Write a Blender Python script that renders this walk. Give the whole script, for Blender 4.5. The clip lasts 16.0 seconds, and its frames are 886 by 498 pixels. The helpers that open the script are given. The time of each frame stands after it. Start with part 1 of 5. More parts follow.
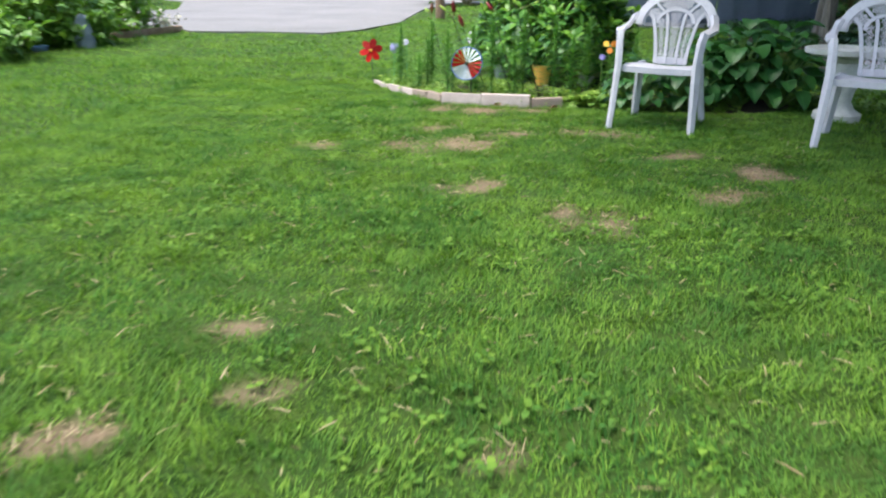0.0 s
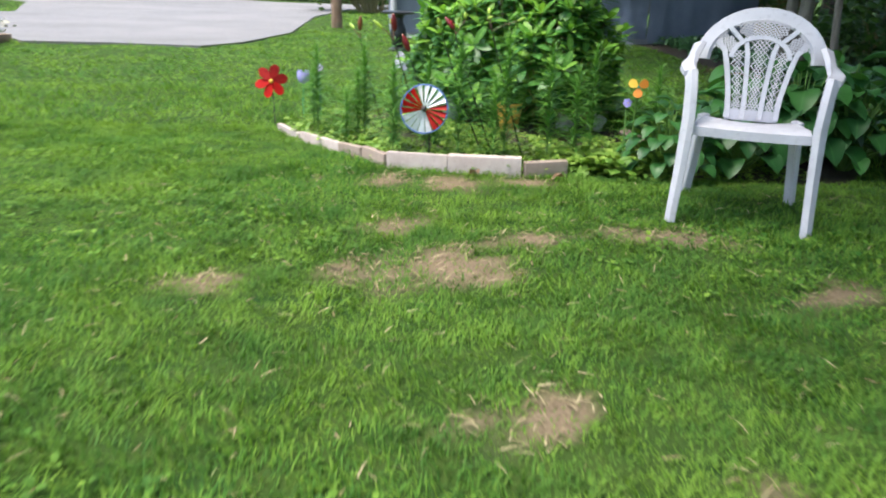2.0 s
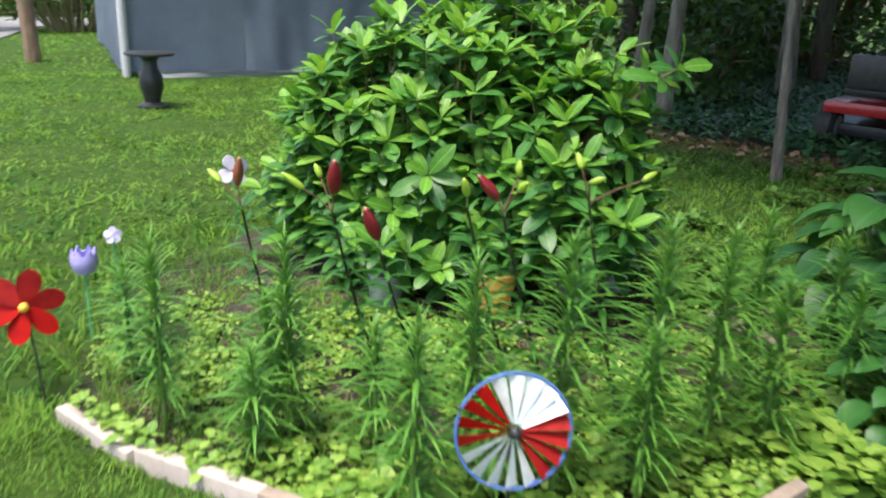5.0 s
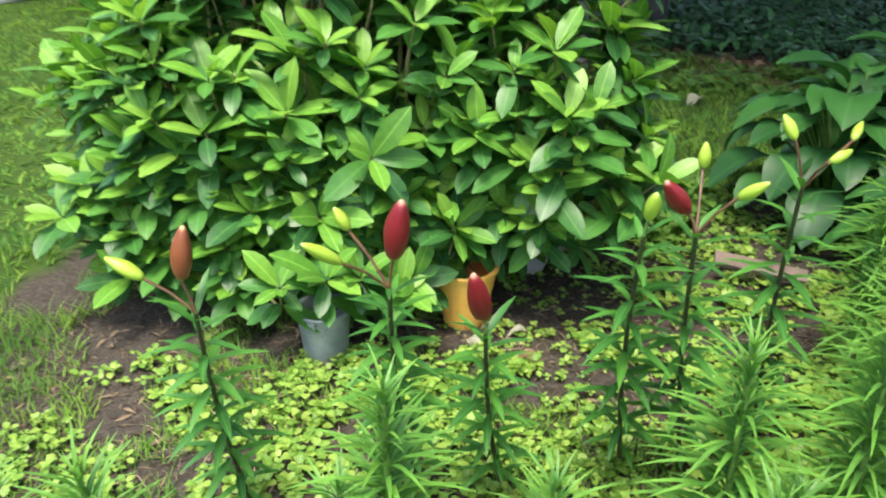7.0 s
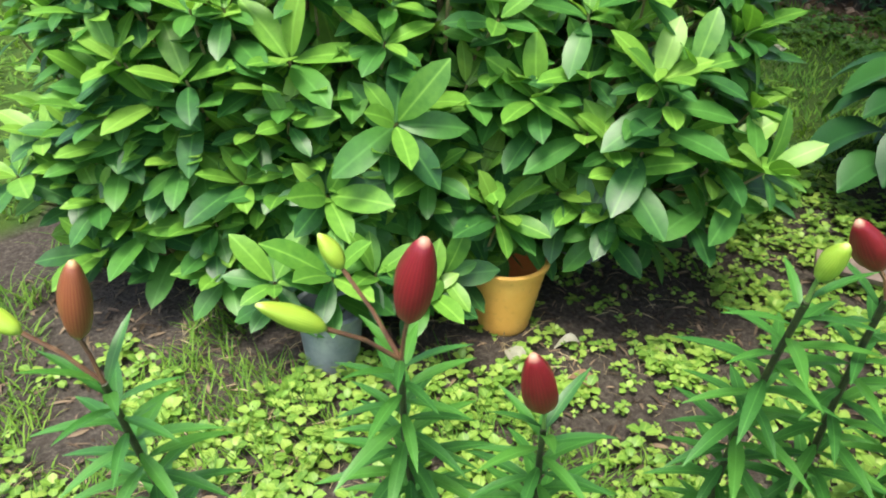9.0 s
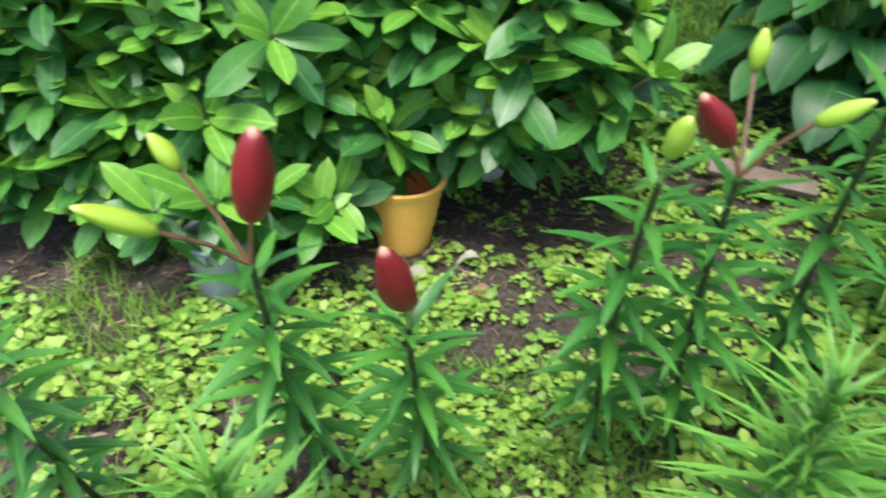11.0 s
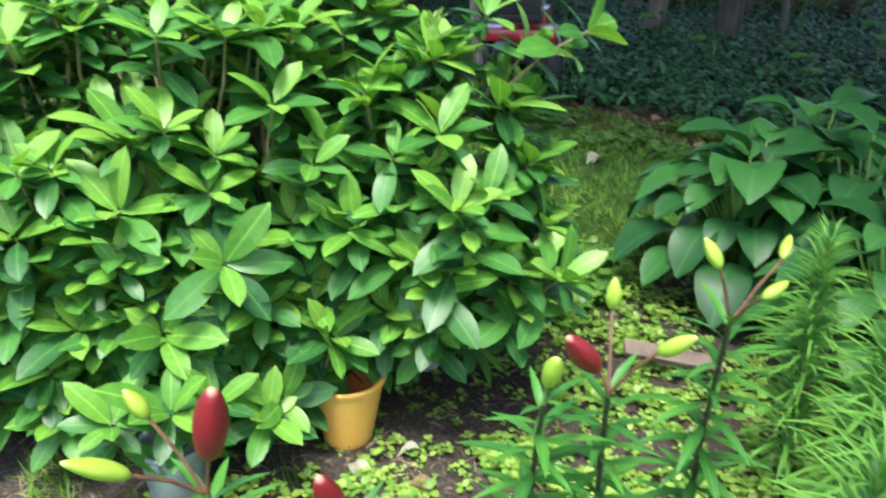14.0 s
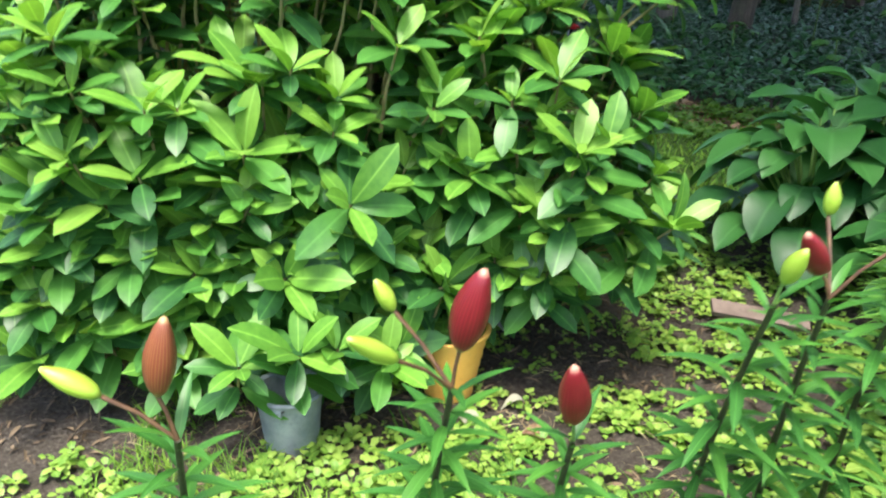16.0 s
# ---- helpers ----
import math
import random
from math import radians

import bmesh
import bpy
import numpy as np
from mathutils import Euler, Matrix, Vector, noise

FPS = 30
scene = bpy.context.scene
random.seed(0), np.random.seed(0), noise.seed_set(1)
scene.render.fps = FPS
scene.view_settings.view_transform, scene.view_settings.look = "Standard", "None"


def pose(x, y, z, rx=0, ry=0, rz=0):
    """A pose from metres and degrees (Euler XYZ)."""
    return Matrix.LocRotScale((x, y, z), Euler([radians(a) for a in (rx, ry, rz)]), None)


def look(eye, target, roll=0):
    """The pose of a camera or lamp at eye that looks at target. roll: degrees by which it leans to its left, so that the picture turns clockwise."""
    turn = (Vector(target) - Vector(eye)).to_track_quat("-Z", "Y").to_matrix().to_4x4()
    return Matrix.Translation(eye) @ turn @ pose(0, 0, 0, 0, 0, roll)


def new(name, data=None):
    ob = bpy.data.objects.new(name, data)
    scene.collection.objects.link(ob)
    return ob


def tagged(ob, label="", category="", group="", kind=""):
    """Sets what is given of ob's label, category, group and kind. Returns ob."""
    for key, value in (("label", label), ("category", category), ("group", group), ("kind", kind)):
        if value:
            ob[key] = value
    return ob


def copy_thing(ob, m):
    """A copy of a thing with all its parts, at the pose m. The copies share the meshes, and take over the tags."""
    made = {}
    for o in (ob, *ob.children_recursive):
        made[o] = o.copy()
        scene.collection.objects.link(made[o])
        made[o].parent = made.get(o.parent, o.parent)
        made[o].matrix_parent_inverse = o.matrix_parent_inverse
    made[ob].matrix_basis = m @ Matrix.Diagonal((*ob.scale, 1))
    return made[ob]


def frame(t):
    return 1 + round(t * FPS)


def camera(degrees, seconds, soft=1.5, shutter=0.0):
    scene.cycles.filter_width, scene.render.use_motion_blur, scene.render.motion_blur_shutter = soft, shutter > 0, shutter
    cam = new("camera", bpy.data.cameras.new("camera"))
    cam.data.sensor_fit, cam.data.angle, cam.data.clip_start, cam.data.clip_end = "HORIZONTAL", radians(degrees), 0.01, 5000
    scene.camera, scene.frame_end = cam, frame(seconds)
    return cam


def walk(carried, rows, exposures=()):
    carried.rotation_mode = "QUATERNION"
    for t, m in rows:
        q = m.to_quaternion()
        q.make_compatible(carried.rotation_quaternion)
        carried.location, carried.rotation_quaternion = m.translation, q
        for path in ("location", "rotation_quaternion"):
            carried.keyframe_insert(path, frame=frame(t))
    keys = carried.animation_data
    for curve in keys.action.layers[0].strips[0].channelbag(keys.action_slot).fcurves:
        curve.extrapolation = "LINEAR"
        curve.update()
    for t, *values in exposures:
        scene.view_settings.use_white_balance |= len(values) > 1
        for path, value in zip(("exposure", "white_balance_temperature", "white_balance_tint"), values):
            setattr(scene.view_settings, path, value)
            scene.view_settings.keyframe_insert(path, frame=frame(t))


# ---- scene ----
cam = camera(60.5, 16.0, 2.0, 0.5)
PATH = [
    (0, (0.441, 2.005, 0.982), (0.297, 3.875, 0.286), 0.5),
    (0.5, (0.35, 2.452, 0.98), (0.313, 4.333, 0.301), 2.0),
    (1, (0.24, 2.999, 0.978), (0.189, 4.897, 0.352), 2.0),
    (1.5, (0.045, 3.482, 0.953), (0.042, 5.374, 0.306), 1.9),
    (2, (-0.043, 4.017, 0.939), (0.113, 5.893, 0.262), 2.1),
    (2.5, (-0.173, 4.495, 1.014), (0.088, 6.356, 0.33), 1.4),
    (3, (-0.338, 4.911, 1.112), (0.077, 6.743, 0.427), 0.5),
    (3.5, (-0.439, 5.383, 1.137), (0.054, 7.187, 0.429), -0.1),
    (4, (-0.544, 5.817, 1.172), (0.057, 7.58, 0.446), 0.4),
    (4.5, (-0.594, 6.254, 1.197), (0.153, 7.978, 0.511), 2.4),
    (4.7, (-0.594, 6.456, 1.173), (0.191, 8.171, 0.509), 2.7),
    (7, (-0.705, 7.933, 1.115), (0.704, 9.049, 0.237), -0.3),
    (7.5, (-0.671, 8.08, 1.103), (0.78, 9.073, 0.15), 1.5),
    (8, (-0.546, 8.198, 1.058), (0.806, 9.297, 0.077), 3.1),
    (10.5, (-0.35, 8.191, 1.016), (0.934, 9.245, -0.098), 0.7),
    (11, (-0.345, 8.142, 0.991), (0.994, 9.072, -0.167), 1.8),
    (11.5, (-0.315, 8.101, 1.01), (1.121, 8.893, -0.135), 1.4),
    (12, (-0.286, 8.069, 1.022), (1.237, 8.772, -0.066), 1.3),
    (12.5, (-0.323, 8.061, 1.036), (1.244, 8.781, 0.022), 0.9),
    (13, (-0.365, 8.037, 1.093), (1.222, 8.776, 0.126), 0.7),
    (13.5, (-0.404, 8.031, 1.134), (1.191, 8.849, 0.248), 1.2),
    (14, (-0.418, 8.053, 1.14), (1.16, 9.001, 0.36), 1.0),
    (14.5, (-0.436, 8.093, 1.141), (1.119, 9.124, 0.421), 1.6),
    (15, (-0.499, 8.136, 1.141), (1.078, 9.167, 0.47), 2.0),
    (15.5, (-0.617, 8.19, 1.114), (0.973, 9.159, 0.385), 1.1),
    (16, (-0.59, 8.266, 1.026), (1.004, 9.189, 0.247), 1.5),
]
walk(cam, [(t, look(eye, target, roll)) for t, eye, target, roll in PATH], [(0, 1.55, 6500, 9), (2.5, 1.55, 6600, 9), (4.5, 1.47, 6700, 8), (7, 1.8, 6800, 9), (10.5, 1.67, 6450, 7), (13, 1.72, 6200, 5), (14.5, 2.05, 6350, 7), (16, 2.05, 6600, 9)])

# ---------- world, sun ----------
world = bpy.data.worlds.new("sky")
scene.world = world
world.use_nodes = True
wn = world.node_tree
sky = wn.nodes.new("ShaderNodeTexSky")
sky.sky_type = "NISHITA"
sky.sun_disc = False
sky.sun_elevation = radians(71)
sky.sun_rotation = radians(-110)
sky.air_density, sky.dust_density = 1.0, 3.0
wn.nodes["Background"].inputs["Strength"].default_value = 0.15
wn.links.new(sky.outputs[0], wn.nodes["Background"].inputs["Color"])
sun = new("sun", bpy.data.lights.new("sun", "SUN"))
sun.data.energy = 2.0
sun.data.angle = radians(20)
sun.data.color = (1.0, 0.95, 0.86)
sun.matrix_world = look((-3.0, -1.1, 9.4), (0, 0, 0))


# ---------- materials ----------
def nodes_of(name):
    m = bpy.data.materials.new(name)
    m.use_nodes = True
    t = m.node_tree
    return m, t, t.nodes["Principled BSDF"]


def add(t, kind, **props):
    n = t.nodes.new(kind)
    for k, v in props.items():
        if k in n.inputs:
            n.inputs[k].default_value = v
    return n


def ramp(t, source, stops):
    r = t.nodes.new("ShaderNodeValToRGB")
    while len(r.color_ramp.elements) < len(stops):
        r.color_ramp.elements.new(0.5)
    for e, (p, c) in zip(r.color_ramp.elements, stops):
        e.position, e.color = p, (*c, 1)
    t.links.new(source, r.inputs[0])
    return r.outputs[0]


def mixed(t, fac, a, b, blend="MIX"):
    n = t.nodes.new("ShaderNodeMix")
    n.data_type, n.blend_type = "RGBA", blend
    for value, socket in ((fac, n.inputs[0]), (a, n.inputs[6]), (b, n.inputs[7])):
        if isinstance(value, bpy.types.NodeSocket):
            t.links.new(value, socket)
        else:
            socket.default_value = value if isinstance(value, float) else (*value, 1)
    return n.outputs[2]


def noise_out(t, scale, detail=4.0, rough=0.6):
    co = t.nodes.new("ShaderNodeTexCoord")
    n = add(t, "ShaderNodeTexNoise", Scale=scale, Detail=detail, Roughness=rough)
    t.links.new(co.outputs["Object"], n.inputs["Vector"])
    return n.outputs[0]


def world_noise(t, scale, detail=4.0, rough=0.6):
    g = t.nodes.new("ShaderNodeNewGeometry")
    n = add(t, "ShaderNodeTexNoise", Scale=scale, Detail=detail, Roughness=rough)
    t.links.new(g.outputs["Position"], n.inputs["Vector"])
    return n.outputs[0]


def bumped(t, b, height, strength=0.4, distance=0.01):
    n = add(t, "ShaderNodeBump", Strength=strength, Distance=distance)
    t.links.new(height, n.inputs["Height"])
    t.links.new(n.outputs[0], b.inputs["Normal"])


def plain(name, a, b_, rough=0.6, scale=30.0, metal=0.0, bump=0.2, coat=0.0, fine=None):
    """Two tones mixed by noise at two scales, with a fine bump."""
    m, t, b = nodes_of(name)
    big = noise_out(t, scale)
    small = noise_out(t, (fine or scale * 7), 3.0)
    c = ramp(t, big, [(0.35, a), (0.65, b_)])
    dark = tuple(0.72 * v for v in a)
    c = mixed(t, ramp(t, small, [(0.55, (0, 0, 0)), (0.8, (0.6, 0.6, 0.6))]), c, dark)
    t.links.new(c, b.inputs["Base Color"])
    b.inputs["Roughness"].default_value = rough
    b.inputs["Metallic"].default_value = metal
    b.inputs["Coat Weight"].default_value = coat
    bumped(t, b, small, bump, 0.003)
    return m


def leafy(name, shades, rough=0.4, through_=0.3, vein=0.0, patch=0.0, tip=None, seed_object=False, sheen=0.5, patch2=0.0):
    """Leaf material: a shade of its own for every leaf, a paler midrib, light through the blade."""
    m, t, b = nodes_of(name)
    if seed_object:
        pick = t.nodes.new("ShaderNodeObjectInfo").outputs["Random"]
    else:
        pick = t.nodes.new("ShaderNodeNewGeometry").outputs["Random Per Island"]
    n = len(shades)
    c = ramp(t, pick, [((i + 0.5) / n, s) for i, s in enumerate(shades)])
    if patch:
        w = world_noise(t, patch, 3.0)
        c = mixed(t, ramp(t, w, [(0.38, (0, 0, 0)), (0.68, (0.75, 0.75, 0.75))]), c, shades[-1])
    if patch2:
        w = world_noise(t, patch2, 4.0)
        c = mixed(t, ramp(t, w, [(0.45, (0, 0, 0)), (0.66, (0.8, 0.8, 0.8))]), c, shades[0])
    b.inputs["Specular IOR Level"].default_value = sheen
    uv = t.nodes.new("ShaderNodeUVMap")
    sep = t.nodes.new("ShaderNodeSeparateXYZ")
    t.links.new(uv.outputs[0], sep.inputs[0])
    if vein:
        c = mixed(t, ramp(t, sep.outputs[0], [(0.44, (0, 0, 0)), (0.5, (vein, vein, vein)), (0.56, (0, 0, 0))]), c,
                  tuple(min(1, 2.0 * v + 0.05) for v in shades[-1]))
    if tip:
        c = mixed(t, ramp(t, sep.outputs[1], [(0.1, (0, 0, 0)), (1.0, (0.8, 0.8, 0.8))]), c, tip)
    f = noise_out(t, 60.0, 3.0)
    c = mixed(t, 0.25, c, ramp(t, f, [(0.3, tuple(0.5 * v for v in shades[0])), (0.7, shades[-1])]))
    t.links.new(c, b.inputs["Base Color"])
    b.inputs["Roughness"].default_value = rough
    tr = t.nodes.new("ShaderNodeBsdfTranslucent")
    t.links.new(mixed(t, 1.0, c, (1.0, 1.0, 0.55), "MULTIPLY"), tr.inputs["Color"])
    mx = t.nodes.new("ShaderNodeMixShader")
    mx.inputs[0].default_value = through_
    t.links.new(b.outputs[0], mx.inputs[1])
    t.links.new(tr.outputs[0], mx.inputs[2])
    t.links.new(mx.outputs[0], t.nodes["Material Output"].inputs[0])
    return m


def ground_material():
    m, t, b = nodes_of("earth")
    at = t.nodes.new("ShaderNodeAttribute")
    at.attribute_name = "soil"
    mid, fine = world_noise(t, 9.0), world_noise(t, 90.0, 6.0, 0.7)
    turf = ramp(t, mid, [(0.3, (0.022, 0.06, 0.012)), (0.7, (0.06, 0.1, 0.02))])
    straw = ramp(t, fine, [(0.3, (0.13, 0.095, 0.06)), (0.7, (0.28, 0.215, 0.145))])
    soil = ramp(t, fine, [(0.3, (0.024, 0.02, 0.017)), (0.55, (0.07, 0.06, 0.05)), (0.75, (0.15, 0.13, 0.11))])
    sep = t.nodes.new("ShaderNodeSeparateColor")
    t.links.new(at.outputs["Color"], sep.inputs[0])
    c = mixed(t, sep.outputs[0], turf, straw)
    c = mixed(t, sep.outputs[1], c, soil)
    litter = ramp(t, fine, [(0.3, (0.07, 0.04, 0.022)), (0.6, (0.2, 0.12, 0.07)), (0.75, (0.34, 0.25, 0.17))])
    c = mixed(t, sep.outputs[2], c, litter)
    t.links.new(c, b.inputs["Base Color"])
    b.inputs["Roughness"].default_value = 0.95
    b.inputs["Specular IOR Level"].default_value = 0.1
    bumped(t, b, fine, 0.8, 0.015)
    return m


def asphalt():
    m, t, b = nodes_of("asphalt")
    big, fine = world_noise(t, 0.5, 5.0), world_noise(t, 120.0, 4.0)
    c = ramp(t, big, [(0.3, (0.11, 0.108, 0.112)), (0.5, (0.17, 0.168, 0.175)), (0.68, (0.23, 0.22, 0.22))])
    c = mixed(t, 0.5, c, ramp(t, fine, [(0.35, (0.1, 0.1, 0.1)), (0.65, (0.27, 0.265, 0.27))]))
    t.links.new(c, b.inputs["Base Color"])
    b.inputs["Roughness"].default_value = 0.85
    bumped(t, b, fine, 0.5, 0.008)
    return m


def bud_material(name, base, streak, tip):
    """A lily bud: streaks along it and a paler tip."""
    m, t, b = nodes_of(name)
    uv = t.nodes.new("ShaderNodeUVMap")
    sep = t.nodes.new("ShaderNodeSeparateXYZ")
    t.links.new(uv.outputs[0], sep.inputs[0])
    wave = add(t, "ShaderNodeTexWave", Scale=1.0, Distortion=1.0)
    mp = t.nodes.new("ShaderNodeMapping")
    mp.inputs["Scale"].default_value = (9.0, 0.3, 1.0)
    t.links.new(uv.outputs[0], mp.inputs[0])
    t.links.new(mp.outputs[0], wave.inputs["Vector"])
    c = mixed(t, ramp(t, wave.outputs[0], [(0.45, (0, 0, 0)), (1.0, (0.6, 0.6, 0.6))]), base, streak)
    c = mixed(t, ramp(t, sep.outputs[1], [(0.94, (0, 0, 0)), (1.0, (0.75, 0.75, 0.75))]), c, tip)
    c = mixed(t, ramp(t, sep.outputs[1], [(0.0, (0.7, 0.7, 0.7)), (0.14, (0, 0, 0))]), c, (0.16, 0.25, 0.05))
    t.links.new(c, b.inputs["Base Color"])
    b.inputs["Roughness"].default_value = 0.42
    bumped(t, b, wave.outputs[0], 0.12, 0.001)
    return m


def bark_material(name, a, b_, rings=14.0):
    m, t, b = nodes_of(name)
    co = t.nodes.new("ShaderNodeTexCoord")
    mp = t.nodes.new("ShaderNodeMapping")
    mp.inputs["Scale"].default_value = (1, 1, 0.2)
    t.links.new(co.outputs["Object"], mp.inputs[0])
    n = add(t, "ShaderNodeTexNoise", Scale=rings, Detail=6.0, Roughness=0.7)
    t.links.new(mp.outputs[0], n.inputs["Vector"])
    big = noise_out(t, 3.0)
    c = ramp(t, n.outputs[0], [(0.35, a), (0.65, b_)])
    c = mixed(t, ramp(t, big, [(0.5, (0, 0, 0)), (0.72, (0.7, 0.7, 0.7))]), c, (0.1, 0.13, 0.07))
    t.links.new(c, b.inputs["Base Color"])
    b.inputs["Roughness"].default_value = 0.9
    bumped(t, b, n.outputs[0], 0.9, 0.02)
    return m


EARTH = ground_material()
ASPHALT = asphalt()
GRASS = leafy("grass", [(0.026, 0.115, 0.026), (0.052, 0.18, 0.028), (0.085, 0.235, 0.032), (0.14, 0.29, 0.038), (0.22, 0.37, 0.055)], 0.6, 0.4, 0, 1.1, sheen=0.12, patch2=3.2)
WEED = leafy("bed_weed", [(0.105, 0.25, 0.03), (0.19, 0.36, 0.048), (0.31, 0.46, 0.085)], 0.5, 0.35, 0.25)
CLOVER = leafy("strip_weed", [(0.05, 0.15, 0.018), (0.085, 0.22, 0.025), (0.13, 0.26, 0.035)], 0.5, 0.3, 0.2)
RHODO = leafy("rhododendron_leaf", [(0.024, 0.1, 0.03), (0.037, 0.138, 0.032), (0.052, 0.18, 0.034), (0.078, 0.235, 0.036)], 0.4, 0.3, 0.35, sheen=0.42)
RHODO_YOUNG = leafy("rhododendron_young_leaf", [(0.078, 0.235, 0.034), (0.105, 0.29, 0.038), (0.15, 0.36, 0.044), (0.21, 0.41, 0.058)], 0.42, 0.36, 0.4, sheen=0.4)
RHODO_NEAR = leafy("rhododendron_leaf_near", [(0.03, 0.118, 0.033), (0.048, 0.168, 0.035), (0.08, 0.235, 0.037), (0.13, 0.32, 0.044), (0.19, 0.39, 0.056)], 0.4, 0.33, 0.4, sheen=0.42, seed_object=True)
HOSTA = leafy("hosta_leaf", [(0.018, 0.09, 0.024), (0.03, 0.13, 0.028), (0.046, 0.175, 0.034)], 0.45, 0.28, 0.25, seed_object=True)
LILY = leafy("lily_leaf", [(0.03, 0.13, 0.026), (0.048, 0.185, 0.03), (0.08, 0.25, 0.036)], 0.42, 0.3, 0.3, seed_object=True)
BRUSH = leafy("feathery_lily_leaf", [(0.032, 0.14, 0.032), (0.058, 0.21, 0.04), (0.095, 0.28, 0.045), (0.14, 0.34, 0.05)], 0.45, 0.36, 0.2, tip=(0.17, 0.38, 0.06))
IVY = leafy("ground_ivy", [(0.024, 0.09, 0.034), (0.042, 0.14, 0.046), (0.065, 0.19, 0.056)], 0.4, 0.15, 0.15)
CROWN = leafy("tree_leaf", [(0.03, 0.08, 0.02), (0.05, 0.13, 0.025), (0.09, 0.19, 0.035)], 0.5, 0.35)
SHRUB = leafy("shrub_leaf", [(0.04, 0.1, 0.02), (0.07, 0.16, 0.03), (0.11, 0.22, 0.04)], 0.45, 0.3, 0.2)
BORDER = leafy("border_leaf", [(0.08, 0.21, 0.03), (0.13, 0.3, 0.04), (0.2, 0.38, 0.06)], 0.45, 0.35, 0.25)
MAPLE = leafy("seedling_leaf", [(0.09, 0.24, 0.05), (0.13, 0.32, 0.07)], 0.5, 0.3, 0.3)
DRY = plain("dry_leaf", (0.2, 0.115, 0.06), (0.34, 0.23, 0.14), 0.8, 40.0)
STRAW = leafy("straw", [(0.2, 0.15, 0.08), (0.32, 0.26, 0.15), (0.42, 0.36, 0.22)], 0.8, 0.15, sheen=0.1)
DEBRIS = leafy("debris", [(0.035, 0.025, 0.018), (0.09, 0.065, 0.045), (0.2, 0.15, 0.1)], 0.9, 0.0, sheen=0.1)
PALE_LEAF = plain("bleached_leaf", (0.34, 0.34, 0.25), (0.48, 0.48, 0.38), 0.7, 40.0)
STEM_DARK = plain("dark_stem", (0.018, 0.02, 0.012), (0.05, 0.06, 0.02), 0.5, 60.0)
STEM_GREEN = plain("green_stem", (0.09, 0.19, 0.04), (0.14, 0.26, 0.05), 0.5, 60.0)
STEM_RED = plain("reddish_stalk", (0.07, 0.03, 0.018), (0.13, 0.07, 0.03), 0.5, 60.0)
TWIG = plain("rhododendron_twig", (0.16, 0.15, 0.06), (0.26, 0.22, 0.1), 0.7, 50.0)
PALE_SHOOT = plain("pale_shoot", (0.22, 0.3, 0.1), (0.3, 0.38, 0.14), 0.6, 50.0)
PALE_NEW = leafy("new_leaf", [(0.2, 0.36, 0.08), (0.28, 0.44, 0.12)], 0.5, 0.3)
BUD_RED = bud_material("red_bud", (0.15, 0.005, 0.012), (0.25, 0.016, 0.024), (0.5, 0.3, 0.2))
BUD_RUST = bud_material("rust_bud", (0.18, 0.042, 0.02), (0.28, 0.13, 0.05), (0.5, 0.38, 0.17))
BUD_GREEN = bud_material("green_bud", (0.25, 0.4, 0.035), (0.37, 0.49, 0.075), (0.45, 0.5, 0.16))
PLASTIC = plain("white_plastic", (0.46, 0.46, 0.5), (0.54, 0.54, 0.58), 0.45, 6.0, bump=0.05)
STONE = plain("edging_concrete", (0.36, 0.3, 0.275), (0.52, 0.45, 0.42), 0.9, 7.0, bump=0.5)
STONE_BROWN = plain("edging_brown", (0.24, 0.185, 0.15), (0.36, 0.29, 0.245), 0.9, 7.0, bump=0.5)
CONCRETE = plain("weathered_concrete", (0.4, 0.42, 0.38), (0.56, 0.57, 0.53), 0.9, 10.0, bump=0.6)
ORANGE = plain("orange_pot_glaze", (0.76, 0.4, 0.075), (0.82, 0.47, 0.11), 0.5, 9.0, bump=0.3)
ORANGE_IN = plain("orange_pot_inside", (0.55, 0.16, 0.03), (0.62, 0.2, 0.05), 0.6, 9.0)
ZINC = plain("galvanised_zinc", (0.2, 0.24, 0.27), (0.34, 0.38, 0.41), 0.55, 14.0, metal=0.45, bump=0.15)
GREY_POT = plain("grey_pot", (0.33, 0.34, 0.35), (0.45, 0.46, 0.47), 0.7, 14.0)
WOOD = plain("weathered_board", (0.11, 0.08, 0.065), (0.19, 0.145, 0.12), 0.85, 9.0, bump=0.5)
TIMBER = plain("bed_timber", (0.2, 0.13, 0.08), (0.33, 0.23, 0.15), 0.85, 9.0, bump=0.5)
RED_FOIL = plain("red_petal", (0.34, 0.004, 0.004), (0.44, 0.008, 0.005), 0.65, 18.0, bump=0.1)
# Darker red: shade painted on the flower's upper petals; also the dark pinwheel blades.
RED_DARK_AND_SHADED = plain("dark_and_shaded_red", (0.2, 0.006, 0.007), (0.3, 0.012, 0.01), 0.6, 18.0)
for matt in (RED_FOIL, RED_DARK_AND_SHADED):
    matt.node_tree.nodes["Principled BSDF"].inputs["Specular IOR Level"].default_value = 0.15
YELLOW = plain("yellow_plastic", (0.75, 0.42, 0.04), (0.8, 0.55, 0.08), 0.45, 18.0)
ORANGE_PETAL = plain("orange_petal", (0.72, 0.22, 0.02), (0.8, 0.3, 0.03), 0.45, 18.0)
PURPLE = plain("purple_plastic", (0.3, 0.26, 0.62), (0.4, 0.36, 0.72), 0.4, 18.0)
LILAC = plain("lilac_petal", (0.55, 0.5, 0.75), (0.75, 0.72, 0.85), 0.5, 18.0)
WHITE_FOIL = plain("silver_foil", (0.62, 0.7, 0.72), (0.85, 0.88, 0.9), 0.3, 25.0, metal=0.35)
